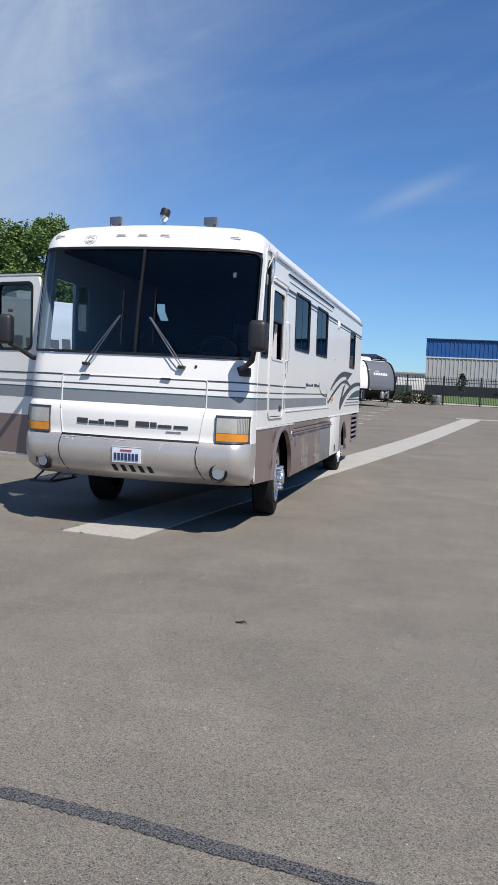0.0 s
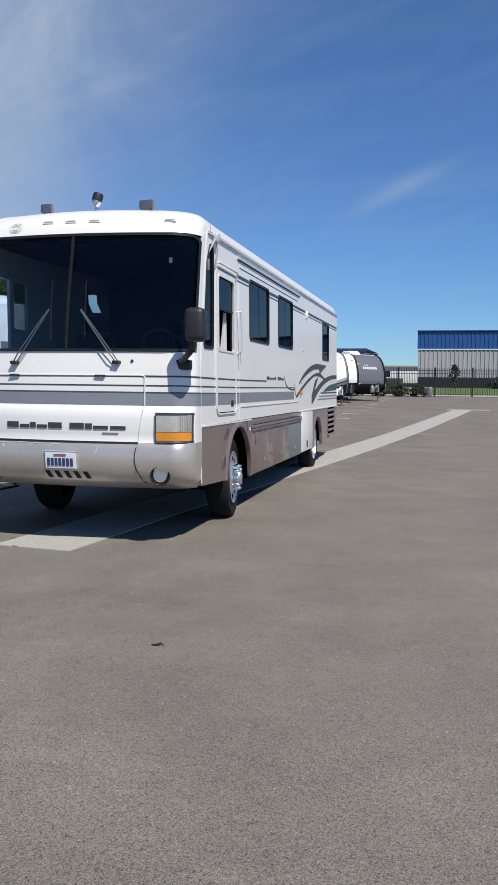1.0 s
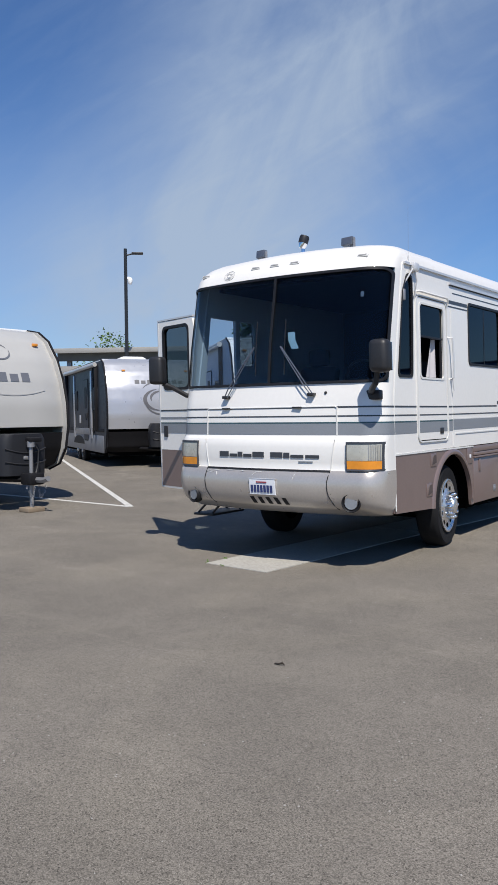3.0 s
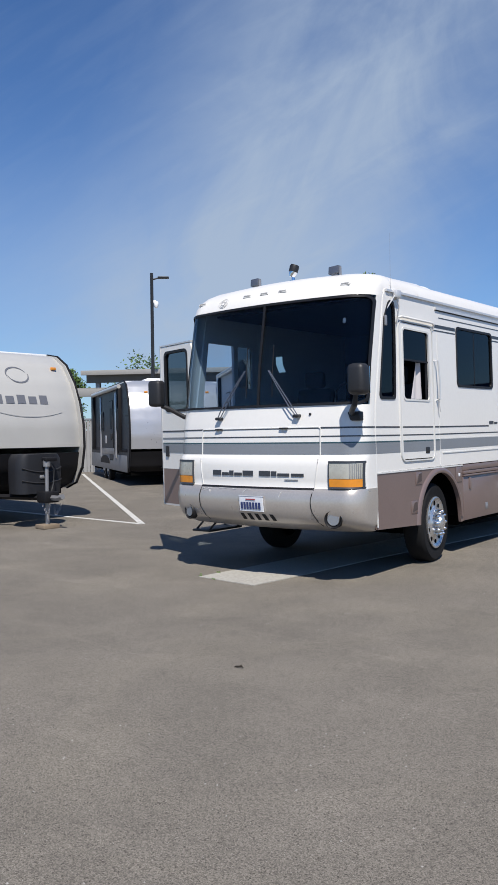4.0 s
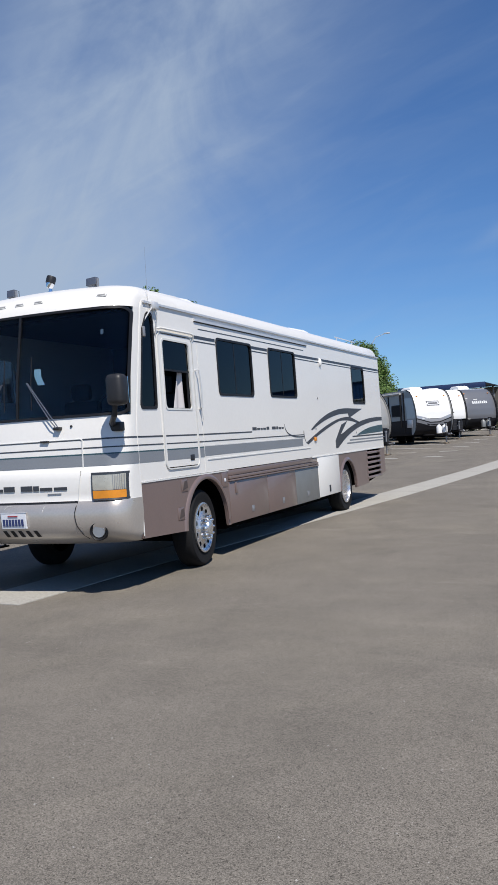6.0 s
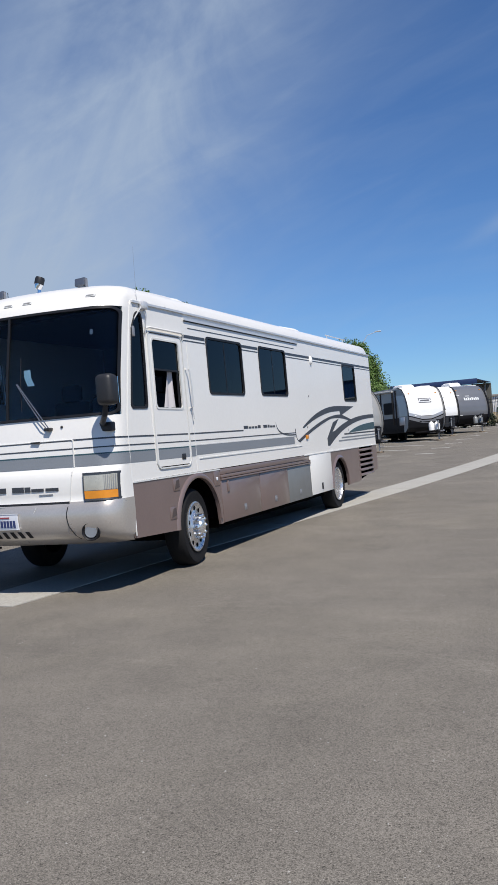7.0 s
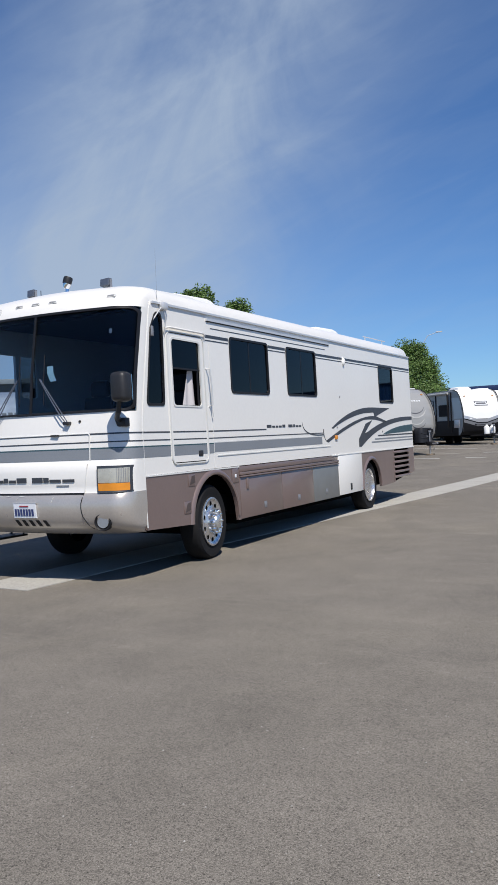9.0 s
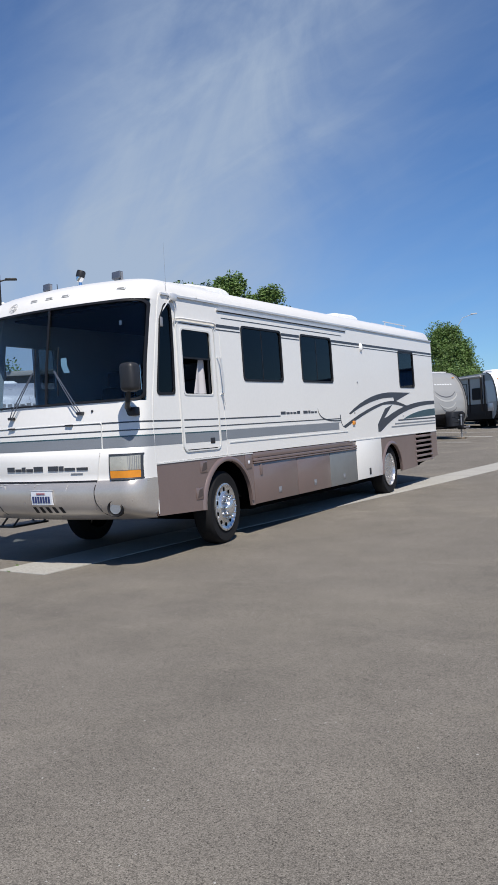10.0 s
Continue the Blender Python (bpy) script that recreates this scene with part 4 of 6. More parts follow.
# side marker lamp and dome vent
bm = bmesh.new()
box(bm, (XR, 13.42, 1.355), (XR + 0.025, 13.52, 1.42), 0.008)
rpart("side_marker", bm, "amber")
bm = bmesh.new()
lathe(bm, [(0.0, 0.045), (0.02, 0.042), (0.035, 0.03), (0.04, 0.01)], (XR, 14.0, 2.64), "x", 16)
bmesh.ops.scale(bm, vec=(1, 1, 1.6), verts=bm.verts[:], space=Matrix.Translation((-XR, -14.0, -2.64)))
rpart("lamp_dome", bm, "whitebox")
for y, z in ((13.75, 2.05), (13.55, 1.55), (15.98, 1.45), (14.9, 0.55)):
    bm = bmesh.new()
    lathe(bm, [(0.0, 0.018), (0.008, 0.016), (0.010, 0.005)], (XR, y, z), "x", 10)
    rpart("lock", bm, "steel")

# roof, rear, floor, inner lining
section = [(1.192, 2.955), (1.19, 2.985), (1.18, 3.02), (1.15, 3.08), (1.085, 3.13), (0.97, 3.165), (0.80, 3.19), (0.55, 3.203), (0.0, 3.21)]
full = [(CX + a, b) for a, b in section] + [(CX - a, b) for a, b in reversed(section[:-1])]
bm = bmesh.new()
rows = [[(x, y, z) for x, z in full] for y in (8.98, 11, 13, 15, 17, 17.95)]
rows.append([(CX + (x - CX) * 0.985, 18.05, 2.955 + (z - 2.955) * 0.86) for x, z in full])
rows.append([(CX + (x - CX) * 0.95, 18.09, 2.955 + (z - 2.955) * 0.5) for x, z in full])
rows.append([(CX + (x - CX) * 0.94, 18.09, 2.94) for x, z in full])
loft(bm, rows)
rpart("roof", bm, "white", None, "white crowned roof skin")
bm = bmesh.new()
lip = [(x, z) for x, z in full if z > 3.1]
loft(bm, [[(x, y, z + (d if 0 < k < len(lip) - 1 else -0.012)) for k, (x, z) in enumerate(lip)] for y, d in ((8.60, -0.02), (8.72, 0.008), (8.98, 0.020), (9.40, 0.026), (9.47, 0.02), (9.50, -0.02))])
rpart("roof_patch", bm, "white")
bm = bmesh.new()
box(bm, (XL, 18.06, 0.62), (XR, 18.10, 2.96), 0.01)
rpart("rear_wall", bm, "white")
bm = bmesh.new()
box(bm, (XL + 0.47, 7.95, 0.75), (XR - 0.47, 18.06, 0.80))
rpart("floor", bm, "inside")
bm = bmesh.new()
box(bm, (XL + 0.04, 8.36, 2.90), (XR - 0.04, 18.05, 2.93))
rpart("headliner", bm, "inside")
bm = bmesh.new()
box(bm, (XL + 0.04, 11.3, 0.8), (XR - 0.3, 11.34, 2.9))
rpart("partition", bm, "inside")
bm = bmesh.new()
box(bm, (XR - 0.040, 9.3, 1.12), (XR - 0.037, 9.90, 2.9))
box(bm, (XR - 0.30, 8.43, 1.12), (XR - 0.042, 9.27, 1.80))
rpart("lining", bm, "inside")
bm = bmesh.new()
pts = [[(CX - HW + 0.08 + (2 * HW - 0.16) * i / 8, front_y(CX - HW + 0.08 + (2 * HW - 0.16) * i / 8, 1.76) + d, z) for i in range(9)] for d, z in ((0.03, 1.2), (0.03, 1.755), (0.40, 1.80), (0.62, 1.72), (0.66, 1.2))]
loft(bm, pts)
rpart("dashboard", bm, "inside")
bm = bmesh.new()
ring = [(-2.35 + 0.21 * math.cos(t), 8.48 - 0.10 * math.sin(t), 1.85 + 0.19 * math.sin(t)) for t in (2 * math.pi * k / 20 for k in range(21))]
tube(bm, ring, 0.014, 6)
tube(bm, [(-2.35, 8.48, 1.85), (-2.35, 8.35, 1.6)], 0.03, 6)
tube(bm, [(-2.55, 8.48, 1.85), (-2.15, 8.48, 1.85)], 0.014, 6)
rpart("steering_wheel", bm, "black")


def cab_seat(x):
    bm = bmesh.new()
    box(bm, (x - 0.27, 8.95, 1.22), (x + 0.27, 9.45, 1.40), 0.05)
    st = rpart("cab_seat", bm, "seatcloth", None, "grey cloth cab seat")
    bm = bmesh.new()
    box(bm, (-0.26, -0.07, 0), (0.26, 0.07, 0.72), 0.05, pose(x, 9.45, 1.36, 12, 0, 0) @ pose(0, 0, 0, -24, 0, 0))
    rpart("backrest", bm, "seatcloth", st)
    bm = bmesh.new()
    box(bm, (x - 0.14, 9.52, 2.07), (x + 0.14, 9.62, 2.28), 0.04)
    rpart("headrest", bm, "seatcloth", st)
    bm = bmesh.new()
    cyl(bm, (x, 9.2, 0.8), (x, 9.2, 1.24), 0.12)
    rpart("pedestal", bm, "under", st)


cab_seat(-2.35), cab_seat(-3.55)

# chassis and wheels
bm = bmesh.new()
box(bm, (XL + 0.16, 8.05, 0.54), (XR - 0.16, 17.9, 0.76))
box(bm, (XL + 0.35, 9.2, 0.34), (XR - 0.35, 9.5, 0.55))
# two low unseen boxes, added to block sky light under the coach
box(bm, (XL + 0.25, 10.1, 0.36), (XR - 0.12, 14.5, 0.55), 0.03)
box(bm, (XL + 0.30, 15.9, 0.42), (XR - 0.30, 17.8, 0.6), 0.03)
box(bm, (XL + 0.35, 15.0, 0.36), (XR - 0.35, 15.4, 0.6))
rpart("chassis_with_light_block", bm, "under")
for y0, y1 in ((8.78, 9.96), (14.66, 15.8)):
    bm = bmesh.new()
    box(bm, (XR - 0.62, y0, 1.04), (XR - 0.03, y1, 1.10))
    box(bm, (XR - 0.65, y0, 0.5), (XR - 0.62, y1, 1.10))
    box(bm, (XR - 0.62, y0 - 0.03, 0.5), (XR - 0.04, y0, 1.10))
    box(bm, (XR - 0.62, y1, 0.5), (XR - 0.04, y1 + 0.03, 1.10))
    rpart("wheel_well", bm, "under")


def wheel(y, x, side, steer=0.0, dish=True):
    z, r, w = WF[1] - 0.005, 0.443, 0.24
    cz = ground_z(y) + r - (y > 9) * ((y - 9) / 9 * (0.03 + 0.045 * 0.05)) - 0.004
    m = Matrix.Translation((x, y, cz)) @ Matrix.Rotation(radians(steer), 4, "Z") @ Matrix.Diagonal((side, 1, 1, 1)).to_4x4()
    bm = bmesh.new()
    lathe(bm, [(-0.01, 0.28), (-0.012, 0.31), (0.004, 0.36), (0.002, 0.41), (-0.018, r - 0.012), (-0.04, r), (-w / 2, r + 0.001), (-w + 0.04, r), (-w + 0.018, r - 0.012), (-w, 0.40), (-w, 0.28)], (0, 0, 0), "x", 40, False)
    bmesh.ops.transform(bm, matrix=m, verts=bm.verts[:])
    t = rpart("wheel", bm, "rubber", None, "black tyre on a polished wheel")
    bm = bmesh.new()
    if dish:
        lathe(bm, [(-0.02, 0.285), (0.006, 0.29), (0.010, 0.275), (-0.008, 0.255), (-0.014, 0.20), (-0.004, 0.165), (0.010, 0.15), (0.012, 0.10), (0.05, 0.095), (0.085, 0.08), (0.095, 0.05), (0.097, 0.01)], (0, 0, 0), "x", 36)
    else:
        lathe(bm, [(-0.02, 0.285), (0.006, 0.29), (0.008, 0.275), (-0.03, 0.262), (-0.10, 0.25), (-0.135, 0.225), (-0.14, 0.14), (-0.11, 0.11), (-0.05, 0.095), (-0.035, 0.06), (-0.033, 0.02)], (0, 0, 0), "x", 36)
    bmesh.ops.transform(bm, matrix=m, verts=bm.verts[:])
    rim = rpart("rim", bm, "polished", t, "polished metal rim")
    for k in range(10):
        a = 2 * math.pi * (k + 0.5) / 10
        bm = bmesh.new()
        c = Vector((-0.012 if dish else -0.139, (0.215 if dish else 0.19) * math.cos(a), (0.215 if dish else 0.19) * math.sin(a)))
        cyl(bm, c, c + Vector((0.004, 0, 0)), 0.026, 0.026, 10)
        bmesh.ops.transform(bm, matrix=m, verts=bm.verts[:])
        rpart("hand_hole", bm, "under", rim)
        if dish:
            a += math.pi / 10
            bm = bmesh.new()
            c = Vector((0.008, 0.128 * math.cos(a), 0.128 * math.sin(a)))
            lathe(bm, [(0.0, 0.021), (0.055, 0.020), (0.070, 0.016), (0.078, 0.007)], c, "x", 10)
            bmesh.ops.transform(bm, matrix=m, verts=bm.verts[:])
            rpart("lug_cover", bm, "chrome", rim)


wheel(WF[0], XR - 0.06, 1, 6)
wheel(WF[0], XL + 0.06, -1, 6)
wheel(WR[0], XR - 0.06, 1, 0, False)
wheel(WR[0], XL + 0.06, -1, 0, False)


# wipers
def wiper(x0, z0, x1, z1, xb):
    bm = bmesh.new()
    p, q = Vector(on_front(x0, z0, 0.05)), Vector(on_front(x1, z1, 0.035))
    tube(bm, [p, p.lerp(q, 0.15) + Vector((0, -0.02, 0)), p.lerp(q, 0.6) + Vector((0, -0.015, 0)), q], 0.006, 6)
    tube(bm, [p + Vector((0.03, 0, -0.005)), p.lerp(q, 0.5) + Vector((0.025, -0.01, 0)), q + Vector((0.01, 0, 0))], 0.0055, 6)
    w = rpart("wiper", bm, "horn", None, "grey twin-arm windshield wiper")
    bm = bmesh.new()
    tube(bm, [on_front(xb, 1.88, 0.018), on_front(xb - 0.0, 2.15, 0.02), on_front(xb, 2.42, 0.018)], 0.006, 6)
    rpart("blade", bm, "trim", w)
    bm = bmesh.new()
    box(bm, (x0 - 0.035, p.y - 0.008, z0 - 0.022), (x0 + 0.035, p.y + 0.06, z0 + 0.010), 0.009)
    rpart("pivot", bm, "black", w)


wiper(-3.485, 1.675, -3.14, 2.165, -3.125)
wiper(-2.468, 1.682, -2.825, 2.155, -2.785)
bm = bmesh.new()
lathe(bm, [(0.0, 0.014), (-0.012, 0.012), (-0.016, 0.004)], (-2.33, front_y(-2.33, 1.69), 1.69), "y", 10)
rpart("washer_jet", bm, "black")


def mirror(side):
    s = 1 if side > 0 else -1
    X = lambda x: CX + s * (x - CX)
    def bb(lo, hi, bev, m=None):
        bm = bmesh.new()
        a, b = sorted((X(lo[0]), X(hi[0])))
        box(bm, (a, lo[1], lo[2]), (b, hi[1], hi[2]), bev, m, 3)
        return bm
    yb = front_y(X(-1.85), 1.66)
    b = rpart("wing_mirror", bb((-1.98, yb - 0.05, 1.615), (-1.80, yb + 0.03, 1.705), 0.012), "black", None, "black wing mirror on a short arm")
    bm = bmesh.new()
    tube(bm, [(X(-1.885), yb - 0.04, 1.69), (X(-1.83), yb - 0.15, 1.70), (X(-1.74), yb - 0.24, 1.76), (X(-1.70), yb - 0.265, 1.90)], [0.03, 0.026, 0.028, 0.026], 10)
    rpart("arm", bm, "black", b)
    rpart("housing", bb((-1.765, yb - 0.345, 1.85), (-1.585, yb - 0.185, 2.145), 0.05), "black", b)
    rpart("mirror_glass", bb((-1.75, yb - 0.187, 1.87), (-1.60, yb - 0.179, 2.12), 0.0), "chrome", b)


mirror(1)


# roof fittings
def roof_box(x, y, w):
    bm = bmesh.new()
    box(bm, (-w / 2, -0.02, 0.02), (w / 2, 0.035, 0.105), 0.008, pose(x, y, 3.195, -6, 0, -12))
    h = rpart("horn_cover", bm, "horn", None, "dark grey metal horn cover on the roof")
    bm = bmesh.new()
    box(bm, (w / 2 + 0.002, 0.0, -0.02), (w / 2 + 0.012, 0.03, 0.09), 0, pose(x, y, 3.195, 0, 0, -12))
    box(bm, (-0.04, 0.0, -0.03), (0.04, 0.06, 0.02), 0, pose(x, y, 3.195, 0, 0, -12))
    rpart("bracket", bm, "steel", h)
    return h


horn = roof_box(-3.52, 8.31, 0.125)
roof_box(-2.45, 8.32, 0.145)
bm = bmesh.new()
tube(bm, [(-3.80, 8.80, 3.18), (-3.80, 8.80, 3.40)], 0.005, 5)
rpart("rod", bm, "black", horn)
SX, SY = -2.95, 8.27
bm = bmesh.new()
lathe(bm, [(0.0, 0.045), (0.015, 0.045), (0.022, 0.020), (0.08, 0.018)], (SX, SY, 3.185), "z", 14)
sp = rpart("spotlight", bm, "chrome", None, "chrome remote spotlight on the roof")
bm = bmesh.new()
lathe(bm, [(-0.05, 0.012), (-0.045, 0.030), (-0.015, 0.042), (0.02, 0.046), (0.035, 0.046)], (0, 0, 0), "z", 18)
bmesh.ops.transform(bm, matrix=pose(SX, SY, 3.285, -10, 14, 0), verts=bm.verts[:])
rpart("lamp_head", bm, "chrome", sp)
bm = bmesh.new()
lathe(bm, [(0.0, 0.040), (0.0, 0.051), (0.06, 0.053), (0.08, 0.046), (0.083, 0.0)], (0, 0, 0), "z", 18)
bmesh.ops.transform(bm, matrix=pose(SX, SY, 3.295, -10, 14, 0), verts=bm.verts[:])
rpart("hood", bm, "tank", sp)


def air_conditioner(y, w=1.05):
    bm = bmesh.new()
    prof = [(0, 0.0), (0.03, 0.12), (0.10, 0.17), (w - 0.10, 0.19), (w - 0.02, 0.16), (w, 0.0)]
    loft(bm, [[(CX + dx, y + a, 3.18 + b * h * 1.25) for a, b in prof] for dx, h in ((-0.45, 0.0), (-0.44, 0.8), (-0.36, 1.0), (0.36, 1.0), (0.44, 0.8), (0.45, 0.0))])
    rpart("air_conditioner", bm, "whitebox", None, "white plastic roof air conditioner cover")


air_conditioner(9.95), air_conditioner(14.85)
bm = bmesh.new()
tube(bm, [(XR - 0.02, 8.36, 2.92), (XR - 0.01, 8.35, 3.05), (XR + 0.0, 8.35, 3.55)], [0.006, 0.0016, 0.0008], 5)
rpart("whip_antenna", bm, "steel")
bm = bmesh.new()
box(bm, (XR - 0.01, 8.36, 2.88), (XR + 0.06, 8.47, 2.97), 0.02)
tube(bm, [(XR + 0.03, 8.40, 2.90), (XR + 0.035, 8.44, 2.80), (XR + 0.01, 8.43, 2.62)], 0.008, 6)
tube(bm, [(XR + 0.03, 8.38, 2.92), (XR + 0.02, 8.30, 2.84), (XR - 0.01, 8.20, 2.72)], 0.008, 6)
rpart("awning_bracket", bm, "alu")
bm = bmesh.new()
box(bm, (XR - 0.03, 8.17, 2.58), (XR + 0.018, 8.215, 2.69), 0.01)
rpart("catch", bm, "steel")
bm = bmesh.new()
for k in range(2):
    y = 16.3 + 1.1 * k
    tube(bm, [(XR - 0.35, y, 3.16), (XR - 0.35, y, 3.27)], 0.01, 5)
tube(bm, [(XR - 0.35, 16.2, 3.27), (XR - 0.35, 17.6, 3.27)], 0.010, 5)
tube(bm, [(XR - 0.6, 16.2, 3.27), (XR - 0.6, 17.6, 3.27)], 0.010, 5)
rpart("roof_rack", bm, "alu")

# fold-out entry step
bm = bmesh.new()
box(bm, (XL - 0.16, 8.02, 0.36), (XL + 0.12, 8.62, 0.385), 0.006)
box(bm, (XL + 0.0, 8.05, 0.55), (XL + 0.3, 8.60, 0.57), 0.006)
step = rpart("entry_step", bm, "black", None, "black fold-out metal entry step")
for y in (8.06, 8.58):
    for dx in (0.0, 0.2):
        bm = bmesh.new()
        tube(bm, [(XL - 0.12 + dx, y, 0.385), (XL + 0.06 + dx, y, 0.55)], 0.012, 6)
        rpart("strut", bm, "black", step)

# the open passenger door, swung forward on its front edge
H0, H1 = Vector((-4.20, 7.985)), Vector((-4.935, 8.20))
ang = math.degrees(math.atan2(H1.y - H0.y, H1.x - H0.x))
DW = (H1 - H0).length
pm = pose(H0.x, H0.y, 0, 0, 0, ang)


def door_plate(loop, y0, y1, hole=None):
    bm = bmesh.new()
    panel(bm, loop, "y", y0, y1 - y0, [hole] if hole else [])
    bmesh.ops.transform(bm, matrix=pm, verts=bm.verts[:])
    return bm


# in the door's own plane y grows towards the front of the coach
win = rounded(0.14, 1.80, DW - 0.09, 2.53, 0.07, 4)
pdoor = rpart("entry_door", door_plate([(0, 1.09), (DW, 1.09), (DW, 2.605), (0.06, 2.59), (0.0, 2.42)], -0.02, 0.02, win), "white", None, "white entry door standing open", 20)
rpart("lower_panel", door_plate([(0, 0.66), (DW, 0.66), (DW, 1.085), (0, 1.085)], -0.02, 0.02), "tan", pdoor, "", 20)
rpart("window_frame", door_plate(grown(win, 0.012), -0.026, 0.026, grown(win, -0.018)), "trim", pdoor, "", 20)
rpart("pane", door_plate(grown(win, -0.015), -0.003, 0.003), "clear", pdoor, "", 20)
rpart("edge_trim", merged(door_plate([(DW, 0.65), (DW + 0.02, 0.65), (DW + 0.02, 2.625), (DW, 2.625)], -0.025, 0.025), door_plate([(0.05, 2.607), (DW, 2.607), (DW, 2.625), (0.05, 2.625)], -0.025, 0.025), door_plate([(0, 0.64), (DW, 0.64), (DW, 0.658), (0, 0.658)], -0.025, 0.025)), "alu", pdoor, "", 20)
for z0, z1, mat in ((1.545, 1.560, "charcoal"), (1.455, 1.475, "grey"), (1.398, 1.412, "teal"), (1.290, 1.396, "grey")):
    rpart("stripe", door_plate([(0.01, z0), (DW - 0.005, z0), (DW - 0.005, z1), (0.01, z1)], 0.018, 0.024), mat, pdoor, "", 20)
rpart("handle", door_plate(rounded(DW - 0.15, 1.24, DW - 0.08, 1.37, 0.01, 2), 0.02, 0.034), "black", pdoor, "", 20)

# passenger mirror on a long arm
bm = bmesh.new()
box(bm, (-4.19, 7.86, 1.60), (-4.12, 7.93, 1.76), 0.012)
pmir = rpart("wing_mirror", bm, "black", None, "black wing mirror on a long arm")
bm = bmesh.new()
tube(bm, [(-4.14, 7.86, 1.70), (-4.20, 7.78, 1.71), (-4.29, 7.64, 1.80), (-4.35, 7.56, 1.84)], 0.026, 8)
rpart("arm", bm, "black", pmir)
bm = bmesh.new()
box(bm, (-0.085, -0.07, 0.0), (0.085, 0.07, 0.30), 0.04, pose(-4.38, 7.52, 1.83, 0, 0, 8), 3)
rpart("housing", bm, "black", pmir)


# ---- travel trailers ----
def trailer(at, heading, length, height, nose, mats, label, split=1.05, group="", window=(-3.2, -2.2), door=-4.4, bars=None, cover="tank", ac=True, tilt=True, awning=True, trim="t_black", stripe=None, hw=1.21, skirt=0.86, arcs=(), rib=None, bands=(), skirt_m=None, ac_x=-3.4, chevron=False):
    """A towed trailer; its own +x points forward, its origin is the foot of the tongue jack. nose: (x, z) from the bottom up."""
    side_m, nose_m, low_m = mats
    t = thing("travel_trailer", (at[0], at[1], ground_z(at[1])), label, "travel trailer", group, heading)
    back, z0 = -length, nose[0][1]
    prof = nose + [(back + 0.12, height), (back, height - 0.12), (back, z0)]
    for s in (-1, 1):
        bm = bmesh.new()
        panel(bm, prof, "y", s * hw, -0.03 * s)
        part("side_wall", bm, side_m, t, "", 20)
        bm = bmesh.new()
        pts = [p for p in nose]
        tube(bm, [(x + 0.012, s * (hw + 0.006), z) for x, z in pts], 0.022, 6)
        part("edge_trim", bm, trim, t)
        bm = bmesh.new()
        box(bm, (back + 0.02, s * hw - (0.0 if s > 0 else 0.015), z0 - 0.02), (nose[0][0] - 0.15, s * hw + (0.015 if s > 0 else 0.0), skirt), 0.004)
        part("lower_skirt", bm, skirt_m or low_m, t)
        for k in range(2):
            cx = back * 0.62 - 0.42 + 0.84 * k
            bm = bmesh.new()
            lathe(bm, [(-0.19, 0.20), (-0.19, 0.31), (-0.16, 0.345), (-0.03, 0.345), (0.0, 0.31), (0.0, 0.2)], (0, 0, 0), "y", 22)
            bmesh.ops.transform(bm, matrix=pose(cx, s * (hw - 0.02), 0.345) @ Matrix.Diagonal((1, s, 1, 1)), verts=bm.verts[:])
            w = part("wheel", bm, "rubber", t)
            bm = bmesh.new()
            lathe(bm, [(-0.05, 0.21), (0.004, 0.205), (-0.02, 0.17), (-0.02, 0.07), (0.03, 0.05), (0.03, 0.01)], (0, 0, 0), "y", 18)
            bmesh.ops.transform(bm, matrix=pose(cx, s * (hw - 0.02), 0.345) @ Matrix.Diagonal((1, s, 1, 1)), verts=bm.verts[:])
            part("rim", bm, "alu", w)
        bm = bmesh.new()
        cx = back * 0.62
        loop = [(cx + 0.95 * math.cos(a), 0.56 + 0.25 * math.sin(a)) for a in (math.pi * k / 10 for k in range(11))]
        panel(bm, loop, "y", s * (hw + 0.002), 0.03 * s)
        part("wheel_fender", bm, "t_black", t, "", 20)

    def skin(lo, hi, mat, name, off=0.0, y0=-hw, y1=hw):
        full = []
        for (xa, za), (xb, zb) in zip(nose, nose[1:]):
            full += [(xa + (xb - xa) * k / 4, za + (zb - za) * k / 4) for k in range(4)]
        full.append(nose[-1])
        pts = [p for p in full if lo - 1e-6 <= p[1] <= hi + 1e-6]
        bm = bmesh.new()
        rows = [[(x + off - 0.10 * (abs(y) / hw) ** 4, y, z) for y in [y0 + (y1 - y0) * k / 10 for k in range(11)]] for x, z in pts]
        rows2 = [[(x - 0.02, y, z) for x, y, z in r] for r in rows]
        loft(bm, rows + rows2[::-1])
        return part(name, bm, mat, t)

    skin(split, 9, nose_m, "front_cap")
    skin(0, split + 0.02, low_m, "front_skirt", 0.004)
    bm = bmesh.new()
    box(bm, (back, -hw, height - 0.03), (nose[-1][0] + 0.02, hw, height + 0.015), 0.01)
    part("roof", bm, "whitebox", t)
    bm = bmesh.new()
    box(bm, (back - 0.02, -hw, z0), (back + 0.02, hw, height - 0.08), 0.01)
    part("rear_wall", bm, side_m, t)
    bm = bmesh.new()
    box(bm, (back + 0.1, -hw + 0.08, z0 - 0.10), (nose[0][0] - 0.05, hw - 0.08, z0 + 0.03))
    part("underbody", bm, "under", t)
    # tongue, jack and gas bottle cover
    for s in (-1, 1):
        bm = bmesh.new()
        tube(bm, [(-1.5, s * 0.62, 0.50), (0.02, s * 0.04, 0.50)], 0.045, 4)
        part("tongue_beam", bm, "t_black", t)
    bm = bmesh.new()
    tube(bm, [(0.0, 0, 0.50), (0.32, 0, 0.50), (0.45, 0, 0.53)], 0.045, 6)
    part("coupler", bm, "steel", t)
